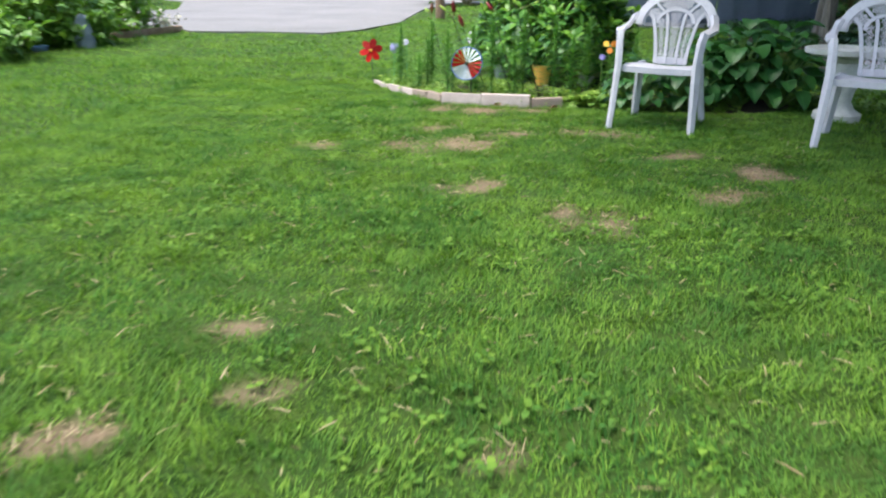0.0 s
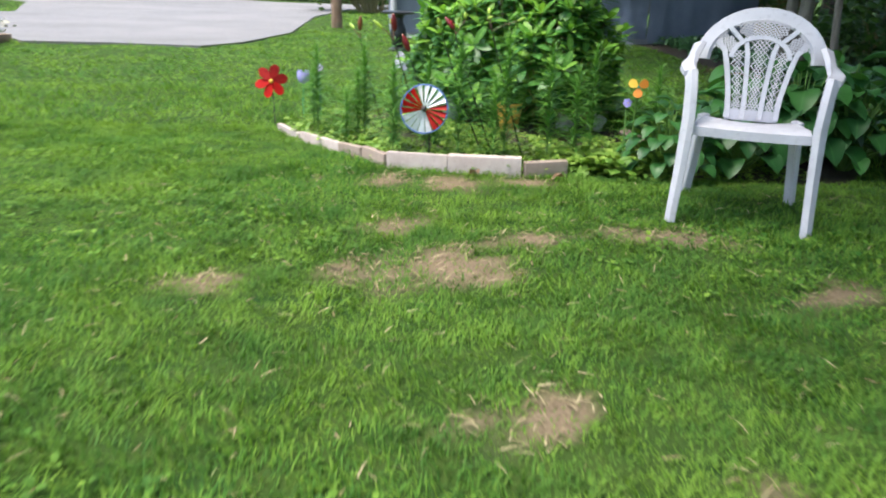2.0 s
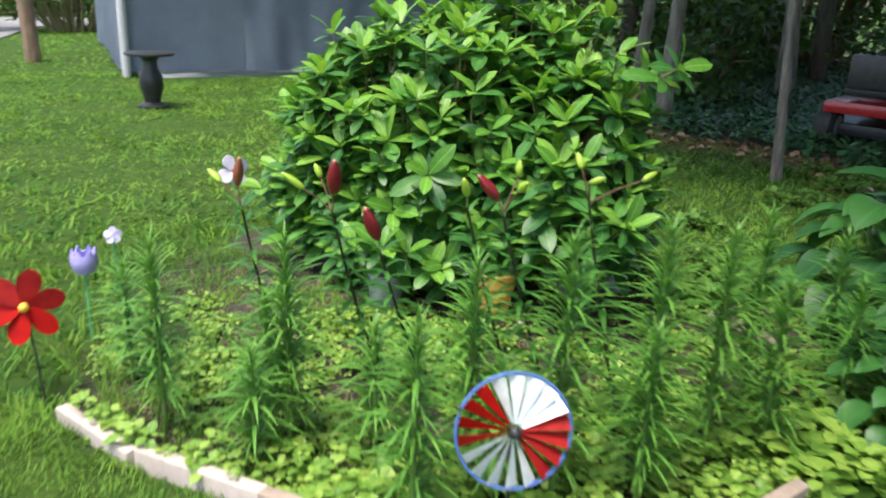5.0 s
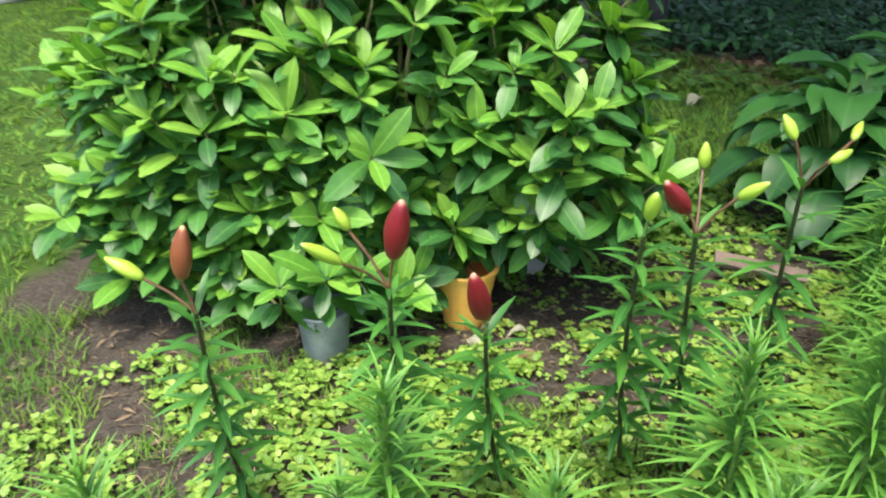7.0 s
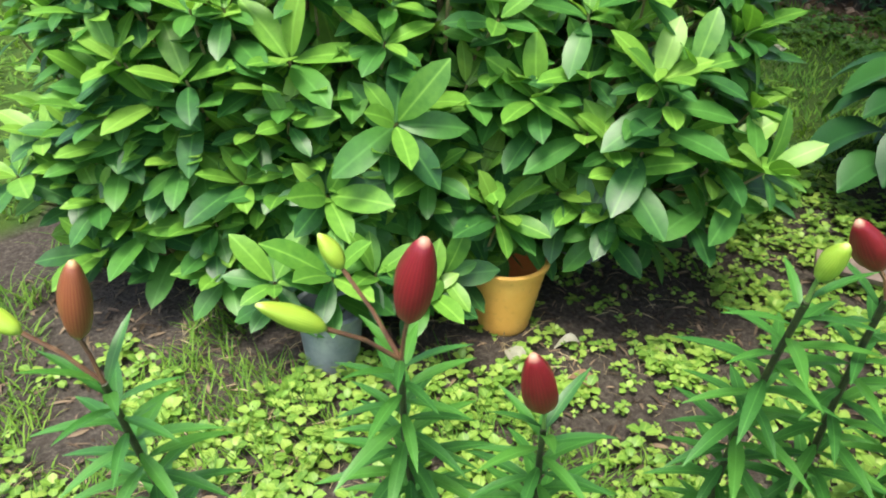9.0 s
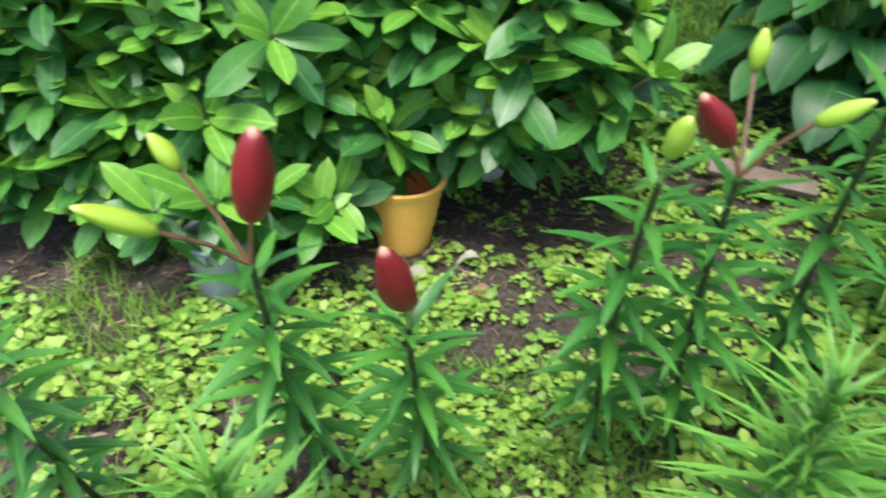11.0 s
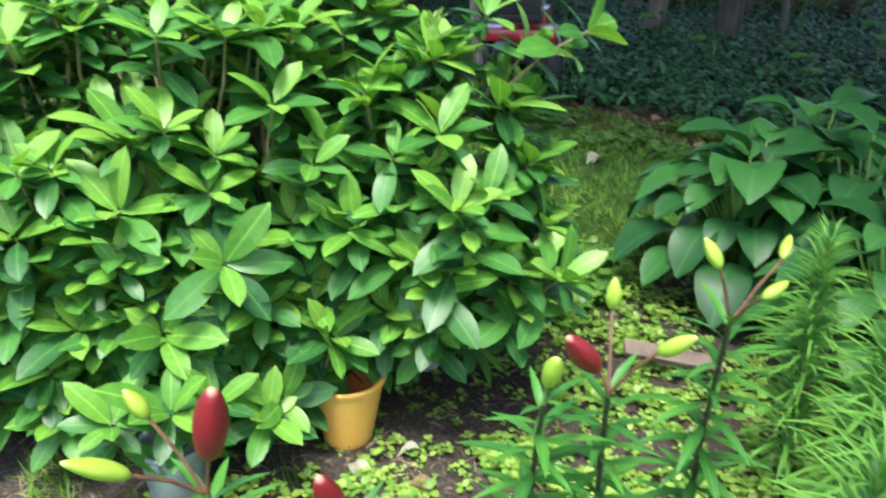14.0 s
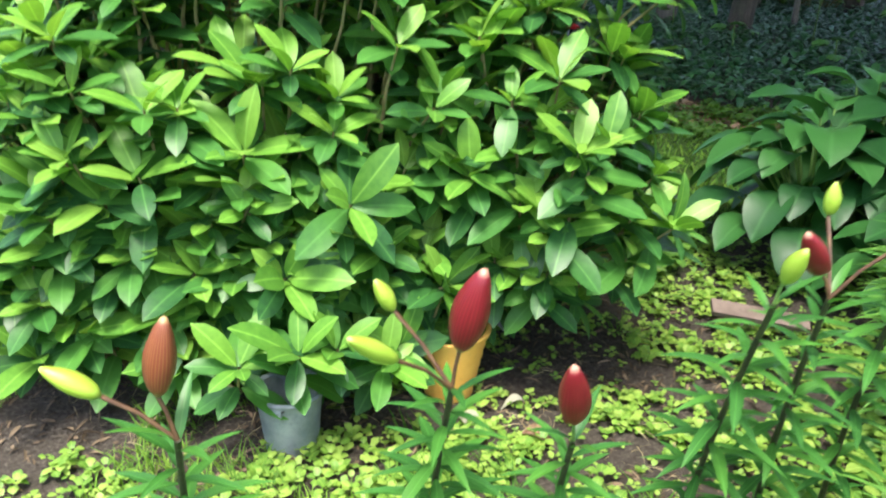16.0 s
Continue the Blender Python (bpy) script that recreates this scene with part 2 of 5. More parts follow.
BLUE_RIM = plain("blue_rim", (0.05, 0.11, 0.33), (0.08, 0.16, 0.42), 0.45, 18.0)
GREEN_ROD = plain("green_rod", (0.05, 0.3, 0.16), (0.07, 0.36, 0.2), 0.45, 18.0)
BLACK = plain("black_metal", (0.012, 0.012, 0.014), (0.03, 0.03, 0.034), 0.4, 18.0)
TARP = plain("blue_grey_tarp", (0.22, 0.27, 0.36), (0.28, 0.335, 0.43), 0.6, 2.0, bump=0.2, fine=60.0)
TARP_PALE = plain("pale_tarp_hem", (0.3, 0.33, 0.37), (0.38, 0.41, 0.45), 0.6, 3.0)
BARK = bark_material("grey_bark", (0.07, 0.06, 0.052), (0.22, 0.2, 0.17))
BARK_DARK = bark_material("dark_bark", (0.035, 0.03, 0.025), (0.11, 0.09, 0.075))
POLE_WOOD = bark_material("pole_wood", (0.15, 0.09, 0.06), (0.28, 0.19, 0.13), 20.0)
MOWER_RED = plain("red_enamel", (0.3, 0.01, 0.015), (0.38, 0.02, 0.02), 0.35, 8.0, coat=0.4)
RUBBER = plain("black_rubber", (0.02, 0.02, 0.02), (0.045, 0.045, 0.045), 0.85, 20.0)
CHROME = plain("dull_chrome", (0.5, 0.5, 0.5), (0.62, 0.62, 0.62), 0.3, 20.0, metal=0.8)
BLUE_STONE = plain("blue_grey_stone", (0.16, 0.2, 0.26), (0.28, 0.32, 0.38), 0.8, 12.0, bump=0.5)
BLUE_PLASTIC = plain("pale_blue_plastic", (0.15, 0.28, 0.6), (0.3, 0.45, 0.75), 0.45, 12.0)


# ---------- mesh helpers ----------
rng = np.random.default_rng(7)


def mesh_of(name, verts, faces, uvs=None, smooth=True):
    me = bpy.data.meshes.new(name)
    me.from_pydata([tuple(v) for v in verts], [], [tuple(f) for f in faces])
    if smooth:
        me.shade_smooth()
    if uvs is not None:
        layer = me.uv_layers.new(name="UVMap")
        idx = np.empty(len(me.loops), np.int32)
        me.loops.foreach_get("vertex_index", idx)
        layer.data.foreach_set("uv", np.asarray(uvs, np.float32)[idx].ravel())
    return me


def part(name, data, material, parent=None, label=""):
    """Links a bmesh or mesh as one object under a thing or part."""
    if isinstance(data, bmesh.types.BMesh):
        me = bpy.data.meshes.new(name)
        bmesh.ops.recalc_face_normals(data, faces=data.faces)
        data.to_mesh(me)
        data.free()
        me.shade_smooth()
        me.set_sharp_from_angle(angle=radians(40))
    else:
        me = data
    if not me.materials:
        me.materials.append(material)
    ob = new(name, me)
    if parent is not None:
        ob.parent = parent
    if label:
        ob["label"] = label
    return ob


def empty(name, x, y, z=0.0, turn=0.0):
    ob = new(name)
    ob.empty_display_size = 0.1
    ob.matrix_basis = pose(x, y, z, 0, 0, turn)
    return ob


def tube(bm, points, radii, sides=8, caps=True):
    """A tapered tube along points."""
    rings = []
    pts = [Vector(p) for p in points]
    for i, p in enumerate(pts):
        d = (pts[min(i + 1, len(pts) - 1)] - pts[max(i - 1, 0)]).normalized()
        a = d.cross(Vector((0, 0, 1)) if abs(d.z) < 0.9 else Vector((1, 0, 0))).normalized()
        b = d.cross(a)
        r = radii[i] if isinstance(radii, (list, tuple)) else radii
        rings.append([bm.verts.new(p + r * (math.cos(2 * math.pi * k / sides) * a + math.sin(2 * math.pi * k / sides) * b)) for k in range(sides)])
    for r0, r1 in zip(rings, rings[1:]):
        for k in range(sides):
            bm.faces.new((r0[k], r0[(k + 1) % sides], r1[(k + 1) % sides], r1[k]))
    if caps:
        bm.faces.new(rings[0][::-1])
        bm.faces.new(rings[-1])
    return bm


def lathe(profile, sides=24, bm=None, at=(0, 0, 0), wobble=0.0, caps=True):
    """A turned body from (radius, height) pairs."""
    bm = bm or bmesh.new()
    o = Vector(at)
    rings = []
    for i, (r, h) in enumerate(profile):
        rings.append([bm.verts.new(o + Vector((r * (1 + wobble * math.sin(3 * k + i)) * math.cos(2 * math.pi * k / sides), r * (1 + wobble * math.cos(2 * k + i)) * math.sin(2 * math.pi * k / sides), h))) for k in range(sides)])
    for r0, r1 in zip(rings, rings[1:]):
        for k in range(sides):
            bm.faces.new((r0[k], r0[(k + 1) % sides], r1[(k + 1) % sides], r1[k]))
    if caps:
        bm.faces.new(rings[0][::-1])
        bm.faces.new(rings[-1])
    return bm


def box(bm, cx, cy, cz, sx, sy, sz, turn=0.0, bevel=0.0, jitter=0.0):
    m = pose(cx, cy, cz, 0, 0, turn) @ Matrix.Diagonal((sx, sy, sz, 1))
    made = bmesh.ops.create_cube(bm, size=1.0, matrix=m)["verts"]
    for v in made:
        v.co += Vector([random.uniform(-jitter, jitter) for _ in range(3)])
    if bevel:
        edges = list({e for v in made for e in v.link_edges})
        bmesh.ops.bevel(bm, geom=edges, offset=bevel, segments=2, affect="EDGES", profile=0.6)
    return bm


def leaf_shape(width=0.36, fold=0.12, droop=0.25, rows=5, widest=0.5, heart=0.0, power=0.8):
    """A leaf of length 1 along +y, facing +z: three columns of points, folded on its midrib and drooping to its tip."""
    v, f, uv = [], [], []
    for i in range(rows + 1):
        s = i / rows
        k = (s / widest) if s < widest else (1 - s) / (1 - widest)
        w = 0.5 * width * math.sin(0.5 * math.pi * max(0.0, min(1.0, k))) ** power
        if i == 0:
            w = 0.03 * width + heart * width
        if i == rows:
            w = 0.02 * width
        z = 0.18 * droop * math.sin(math.pi * s) - droop * s * s
        y = s - 0.06 * droop * s - (heart * 0.3 if i == 0 and heart else 0)
        for c in (-1, 0, 1):
            v.append((c * w, y if c or not heart or i else 0.0, z + abs(c) * fold * w * 2))
            uv.append((0.5 + 0.5 * c * (w / (0.5 * width)), s))
    for i in range(rows):
        a = 3 * i
        f += [(a, a + 1, a + 4, a + 3), (a + 1, a + 2, a + 5, a + 4)]
    return np.array(v), f, np.array(uv)


def unit(a):
    return a / np.maximum(np.linalg.norm(a, axis=-1, keepdims=True), 1e-9)


def leaf_axes(along, up):
    y = unit(np.asarray(along, float))
    x = unit(np.cross(y, np.asarray(up, float)))
    return x, y, np.cross(x, y)


def scattered(name, shape, places, along, up, sizes, widths=None):
    """One mesh of many leaves: shape put at each place, along and facing as given."""
    v, f, uv = shape
    x, y, z = leaf_axes(along, up)
    n = len(places)
    s = np.asarray(sizes)[:, None, None]
    w = s if widths is None else np.asarray(widths)[:, None, None]
    pts = np.asarray(places)[:, None] + w * v[None, :, :1] * x[:, None] + s * v[None, :, 1:2] * y[:, None] + s * v[None, :, 2:] * z[:, None]
    k = len(v)
    me = bpy.data.meshes.new(name)
    loops = np.concatenate([np.array(q) for q in f])
    sides = np.array([len(q) for q in f])
    allloops = (loops[None] + k * np.arange(n)[:, None]).ravel()
    me.vertices.add(n * k)
    me.vertices.foreach_set("co", pts.astype(np.float32).ravel())
    me.loops.add(len(allloops))
    me.loops.foreach_set("vertex_index", allloops.astype(np.int32))
    totals = np.tile(sides, n)
    me.polygons.add(len(totals))
    me.polygons.foreach_set("loop_start", np.concatenate([[0], np.cumsum(totals)[:-1]]).astype(np.int32))
    layer = me.uv_layers.new(name="UVMap")
    layer.data.foreach_set("uv", np.tile(uv[loops], (n, 1)).astype(np.float32).ravel())
    me.update(calc_edges=True)
    me.validate()
    me.shade_smooth()
    return me


def inside(poly, x, y):
    """Which of the points lie in the polygon."""
    hit = np.zeros(np.shape(x), bool)
    for (x0, y0), (x1, y1) in zip(poly, poly[1:] + poly[:1]):
        cross = ((y0 > y) != (y1 > y)) & (x < (x1 - x0) * (y - y0) / ((y1 - y0) or 1e-9) + x0)
        hit ^= cross
    return hit


def smooth_noise(x, y, scale, seed=0):
    """A cheap soft noise from a few waves, about -1 to 1."""
    r = np.random.default_rng(seed)
    out = 0
    for _ in range(7):
        a, p, k = r.uniform(0, 6.28), r.uniform(0, 6.28), r.uniform(0.6, 1.6) * scale
        out = out + np.sin(k * (x * math.cos(a) + y * math.sin(a)) + p)
    return out / 4.0


# ---------- ground ----------
BED = [(-0.70, 8.80), (-0.53, 8.50), (-0.29, 8.21), (-0.15, 8.06), (-0.03, 7.89), (0.28, 7.77), (0.65, 7.68), (0.90, 7.72), (1.30, 7.75),
       (2.3, 7.6), (2.7, 8.0), (2.3, 8.75), (1.55, 8.75), (1.45, 9.3), (1.6, 10.0), (0.9, 10.5), (0.0, 10.2), (-0.5, 9.6)]
DRIVE = [(-9.0, 15.6), (-5.1, 14.6), (-4.4, 13.8), (-3.4, 13.9), (-2.3, 13.8), (-1.9, 14.5), (-1.5, 16.4), (-1.55, 21.0), (-1.0, 25.0), (6.0, 26.5),
         (6.0, 29.5), (-3.0, 28.0), (-8.0, 31.0), (-16.0, 40.0), (-22.0, 40.0), (-14.0, 29.0), (-8.5, 23.5), (-7.0, 19.5), (-9.5, 18.5)]
# bare patches in the lawn: centre, half length, half width, turn
PATCHES = [(0.15, 6.45, 0.34, 0.2, 0.1), (0.83, 5.0, 0.15, 0.22, 0.4), (1.05, 6.7, 0.28, 0.1, -0.3), (1.73, 5.75, 0.15, 0.16, 0.0), (1.36, 6.12, 0.16, 0.1, 0.3),
           (0.12, 7.55, 0.42, 0.13, -0.25), (0.55, 7.55, 0.3, 0.08, -0.1), (0.42, 6.67, 0.3, 0.1, 0.2), (-0.6, 6.28, 0.14, 0.1, 0), (0.27, 5.47, 0.16, 0.1, 0.4),
           (-0.29, 3.9, 0.09, 0.06, 0.2), (-0.48, 3.35, 0.13, 0.08, 0.5), (-0.15, 3.58, 0.1, 0.05, 0), (0.46, 3.4, 0.07, 0.05, 0), (-0.02, 6.9, 0.2, 0.1, 0.5), (1.45, 5.35, 0.2, 0.12, 0.2)]


def patch_mask(x, y):
    """How bare the lawn is, 0 to 1."""
    out = np.zeros(np.shape(x))
    edge = 0.5 * smooth_noise(x, y, 14.0, 3) + 0.45 * smooth_noise(x, y, 40.0, 5)
    for cx, cy, a, b, turn in PATCHES:
        u = (x - cx) * math.cos(turn) + (y - cy) * math.sin(turn)
        v = -(x - cx) * math.sin(turn) + (y - cy) * math.cos(turn)
        out = np.maximum(out, np.clip(0.95 - 0.75 * ((u / a) ** 2 + (v / b) ** 2) + 1.1 * edge, 0, 1))
    return out


def litter_mask(x, y):
    """The strip of dead leaves along the edge of the wood."""
    line = 4.35 + 0.2 * np.sin(1.3 * y) - 0.12 * (y - 9.5)
    return np.clip(1.25 - np.abs(x - line) / 0.4 + 0.4 * smooth_noise(x, y, 7.0, 9), 0, 1) * (y > 6.5) * (y < 13)


def wood_floor(x, y):
    return x > 4.5 + 0.2 * np.sin(1.3 * y) - 0.12 * (y - 9.5)


def ground_height(x, y):
    bed = inside(BED, np.asarray(x, float), np.asarray(y, float)) * -0.012
    rise = 0.035 * np.clip((np.asarray(x, float) - 0.7) / 0.5, 0, 1) * np.clip((7.7 - np.asarray(y, float)) / 0.4, 0, 1)
    return bed + rise + 0.012 * smooth_noise(np.asarray(x, float), np.asarray(y, float), 5.0, 1)


def grid_axis(lo, hi, step, far):
    mid = np.arange(lo, hi + 1e-6, step)
    reach = np.array([0.6, 1.5, 3, 6, 11, 20, 40, 80, 160, 320, 700])
    return np.concatenate([lo - reach[::-1], mid, hi + reach])


gx, gy = grid_axis(-3.0, 6.0, 0.06, 700), grid_axis(2.6, 12.0, 0.06, 700)
X, Y = np.meshgrid(gx, gy)
Z = ground_height(X, Y)
nx, ny = len(gx), len(gy)
quads = [(j * nx + i, j * nx + i + 1, (j + 1) * nx + i + 1, (j + 1) * nx + i) for j in range(ny - 1) for i in range(nx - 1)]
ground_mesh = mesh_of("ground", np.stack([X.ravel(), Y.ravel(), Z.ravel()], -1), quads)
masks = ground_mesh.attributes.new("soil", "FLOAT_COLOR", "POINT")
in_bed = np.maximum(inside(BED, X.ravel(), Y.ravel()), wood_floor(X.ravel(), Y.ravel()) & (Y.ravel() > -3) & (Y.ravel() < 22)).astype(float)
litter = litter_mask(X.ravel(), Y.ravel())
masks.data.foreach_set("color", np.stack([patch_mask(X.ravel(), Y.ravel()), in_bed, litter, np.ones(len(in_bed))], -1).astype(np.float32).ravel())
ground = part("ground", ground_mesh, EARTH)
tagged(ground, "lawn soil with worn bare patches and dark bed earth", "ground", kind="structure")


def outline_slab(name, outline, top, bottom, material):
    bm = bmesh.new()
    face = bm.faces.new([bm.verts.new((x, y, top)) for x, y in outline])
    made = bmesh.ops.extrude_face_region(bm, geom=[face])["geom"]
    for v in [g for g in made if isinstance(g, bmesh.types.BMVert)]:
        v.co.z = bottom
    bmesh.ops.triangulate(bm, faces=[f for f in bm.faces if len(f.verts) > 4])
    return part(name, bm, material)


tagged(outline_slab("road", DRIVE, 0.03, -0.1, ASPHALT), "pale grey worn asphalt driveway beyond the lawn", "driveway", kind="structure")


# ---------- grass ----------
def blades(count, x0, x1, y0, y1, tall, wide, keep, flat=1.0):
    x, y = rng.uniform(x0, x1, count), rng.uniform(y0, y1, count)
    ok = keep(x, y) & ~inside(DRIVE, x, y) & ~wood_floor(x, y)
    bare = patch_mask(x, y)
    ok &= rng.random(count) > 0.78 * bare * (0.55 + 0.45 * (smooth_noise(x, y, 60.0, 17) > -0.2))
    x, y, bare = x[ok], y[ok], bare[ok]
    n = len(x)
    lush = 1 + 0.3 * smooth_noise(x, y, 4.0, 11) + 0.35 * smooth_noise(x, y, 22.0, 12)
    h = tall * rng.uniform(0.5, 1.35, n) * np.clip(lush, 0.45, 1.7) * (1 - 0.5 * bare)
    a = rng.uniform(0, 2 * math.pi, n) * 0.75 + 5.0 * smooth_noise(x, y, 9.0, 14)
    lean = flat * rng.uniform(0.3, 1.6, n)
    along = np.stack([np.cos(a) * lean, np.sin(a) * lean, np.ones(n)], -1)
    up = np.stack([-np.cos(a), -np.sin(a), lean], -1)
    return np.stack([x, y, ground_height(x, y) - 0.004], -1), along, up, h, wide * rng.uniform(0.7, 1.4, n)


BLADE = (np.array([(-0.5, 0, 0), (0.5, 0, 0), (-0.38, 0.5, 0.02), (0.38, 0.5, 0.02), (0, 1.0, -0.14)]), [(0, 1, 3, 2), (2, 3, 4)],
         np.array([(0, 0), (1, 0), (0.1, 0.5), (0.9, 0.5), (0.5, 1)]))
not_bed = lambda x, y: ~inside(BED, x, y)
fields = [blades(330000, -2.4, 2.7, 2.9, 8.9, 0.034, 0.0042, not_bed),
          blades(100000, -6.5, 4.4, 4.5, 10.5, 0.055, 0.0085, lambda x, y: not_bed(x, y) & ((x < -2.3) | (x > 2.6) | (y > 8.8))),
          blades(80000, -7.5, 7.0, 10.4, 17.0, 0.06, 0.012, not_bed, 2.2),
          blades(24000, -10.0, 3.0, 16.5, 27.0, 0.07, 0.024, not_bed, 2.5),
          blades(34000, -0.6, 1.6, 7.8, 10.2, 0.065, 0.0035, lambda x, y: inside(BED, x, y) & (0.8 * smooth_noise(x, y, 6.0, 21) + 0.5 * smooth_noise(x, y, 19.0, 22) - 0.8 * (x - 0.45) > 0.1))]
cols = [np.concatenate(c) for c in zip(*fields)]
grass = part("grass", scattered("grass", BLADE, cols[0], cols[1], cols[2], cols[3], cols[4]), GRASS)
tagged(grass, "short uneven green lawn grass with thin worn spots", "grass", kind="stuff")


n = 16000
lx, ly = rng.uniform(-1.2, 2.2, n), rng.uniform(3.0, 7.9, n)
ok = (patch_mask(lx, ly) > 0.25 * rng.random(n) + 0.05) | (rng.random(n) < 0.10)
lx, ly = lx[ok], ly[ok]
n = len(lx)
a = rng.uniform(0, 6.28, n)
thatch = scattered("thatch", BLADE, np.stack([lx, ly, ground_height(lx, ly) + rng.uniform(0.002, 0.02, n)], -1), np.stack([np.cos(a), np.sin(a), rng.normal(0.15, 0.2, n)], -1), np.stack([rng.normal(0, 0.4, n), rng.normal(0, 0.4, n), np.ones(n)], -1), rng.uniform(0.02, 0.07, n), rng.uniform(0.002, 0.005, n))
tagged(part("thatch", thatch, STRAW), "dry straw-coloured grass thatch on the worn spots", "dry grass", kind="stuff")


# ---------- low weeds ----------
def rosettes(count, keep, x0, x1, y0, y1, size, leaves=4, lift=0.02, tilt=0.25):
    x, y = rng.uniform(x0, x1, count), rng.uniform(y0, y1, count)
    ok = keep(x, y)
    x, y = x[ok], y[ok]
    n = len(x)
    s = np.repeat(size * rng.uniform(0.5, 1.4, n), leaves)
    a = np.repeat(rng.uniform(0, 6.28, n), leaves) + np.tile(np.arange(leaves) * 2 * math.pi / leaves, n) + rng.normal(0, 0.2, n * leaves)
    e = rng.normal(tilt, 0.35, n * leaves)
    base = np.stack([np.repeat(x, leaves), np.repeat(y, leaves), np.repeat(ground_height(x, y) + lift * rng.uniform(0.2, 1.6, n), leaves)], -1)
    d = np.stack([np.cos(a) * np.cos(e), np.sin(a) * np.cos(e), np.sin(e)], -1)
    up = np.stack([-np.cos(a) * np.sin(e), -np.sin(a) * np.sin(e), np.cos(e)], -1)
    return base + 0.3 * s[:, None] * d, d, up, s


ROUND = leaf_shape(0.95, 0.1, 0.2, 4, 0.55, 0.25)
front = lambda x, y: inside(BED, x, y) & (y < 8.25 + 0.15 * smooth_noise(x, y, 6.0, 50) - 0.9 * (x < -0.1) * (x + 0.1)) & (x < 1.5)
r = rosettes(3300, front, -0.7, 1.5, 7.65, 9.2, 0.024, 4, 0.055)
tagged(part("front_weeds", scattered("front_weeds", ROUND, *r), WEED), "leafy pale green weeds filling the front of the bed", "weeds", kind="stuff")
r = rosettes(170, lambda x, y: (x + 1.6 * (y - 7.7) > 0.95) & (y > 7.6), 0.9, 1.45, 7.6, 7.95, 0.05, 4, 0.07)
tagged(part("round_weeds", scattered("round_weeds", ROUND, *r), WEED), "clump of large round pale green leaves beside the edging", "weeds", kind="stuff")
n = 5200
lx, ly = rng.uniform(-0.6, 1.7, n), rng.uniform(7.8, 10.0, n)
ok = inside(BED, lx, ly)
lx, ly = lx[ok], ly[ok]
n = len(lx)
a = rng.uniform(0, 6.28, n)
straw = scattered("bed_debris", leaf_shape(0.16, 0.3, 0.2, 3), np.stack([lx, ly, ground_height(lx, ly) + 0.004], -1), np.stack([np.cos(a), np.sin(a), rng.normal(0.1, 0.1, n)], -1), np.stack([rng.normal(0, 0.5, n), rng.normal(0, 0.5, n), np.ones(n)], -1), rng.uniform(0.012, 0.05, n), rng.uniform(0.01, 0.06, n))
tagged(part("bed_debris", straw, DEBRIS), "brown twigs and leaf scraps on the bed soil", "plant debris", kind="stuff")
n = 2600
lx, ly = rng.uniform(-0.6, 1.5, n), rng.uniform(7.9, 9.8, n)
ok = inside(BED, lx, ly) & (smooth_noise(lx, ly, 5.0, 61) - 0.5 * lx > -0.3)
lx, ly = lx[ok], ly[ok]
n = len(lx)
a = rng.uniform(0, 6.28, n)
strands = scattered("bed_straw", BLADE, np.stack([lx, ly, ground_height(lx, ly) + rng.uniform(0.003, 0.02, n)], -1), np.stack([np.cos(a), np.sin(a), rng.normal(0.1, 0.15, n)], -1), np.stack([rng.normal(0, 0.4, n), rng.normal(0, 0.4, n), np.ones(n)], -1), rng.uniform(0.02, 0.08, n), rng.uniform(0.001, 0.0026, n))
tagged(part("bed_straw", strands, STRAW), "thin dry straw strands lying over the bed soil", "dry grass", kind="stuff")
r = rosettes(6400, lambda x, y: inside(BED, x, y) & (smooth_noise(x, y, 5.0, 31) + 0.9 * smooth_noise(x, y, 17.0, 32) > 0.2 - 0.4 * (y < 8.3) - 0.5 * (x < 0.1) - 0.3 * (x > 0.95)) & (x < 2.2), -0.7, 2.2, 7.7, 9.6, 0.018)
tagged(part("bed_weeds", scattered("bed_weeds", ROUND, *r), WEED), "pale green heart-leaved seedlings over the bed soil", "weeds", kind="stuff")
r = rosettes(900, lambda x, y: inside(BED, x, y) & (x > 0.3), 0.3, 2.2, 8.2, 9.3, 0.014, 4, 0.015)
tagged(part("sparse_seedlings", scattered("sparse_seedlings", ROUND, *r), WEED), "tiny round-leaved seedlings dotted over dark soil", "weeds", kind="stuff")
r = rosettes(7000, lambda x, y: ~inside(BED, x, y) & ~wood_floor(x, y) & (smooth_noise(x, y, 3.0, 35) + 0.7 * smooth_noise(x, y, 9.0, 36) - 0.35 * (x - 2.2) > -0.1), 1.3, 4.4, 7.8, 11.0, 0.03, 4, 0.04)
tagged(part("strip_weeds", scattered("strip_weeds", ROUND, *r), CLOVER), "low round-leaved weeds in the shaded grass strip", "weeds", kind="stuff")
r = rosettes(3000, lambda x, y: ~inside(BED, x, y) & (smooth_noise(x, y, 3.0, 37) > 0.1), -2.0, 2.2, 3.0, 8.2, 0.017, 3, 0.02)
tagged(part("lawn_clover", scattered("lawn_clover", ROUND, *r), GRASS), "small clover leaves scattered through the lawn", "clover", kind="stuff")
POINTED = leaf_shape(0.55, 0.15, 0.35, 4, 0.45)
r = rosettes(20000, lambda x, y: wood_floor(x, y) & (rng.random(len(x)) < np.clip(1.3 - 0.09 * (x - 4.5), 0.3, 1)), 4.3, 17.0, 4.0, 17.0, 0.085, 5, 0.09, 0.15)
tagged(part("ground_ivy", scattered("ground_ivy", POINTED, *r), IVY), "dark green glossy ground cover under the trees", "ground cover", kind="stuff")
n = 900
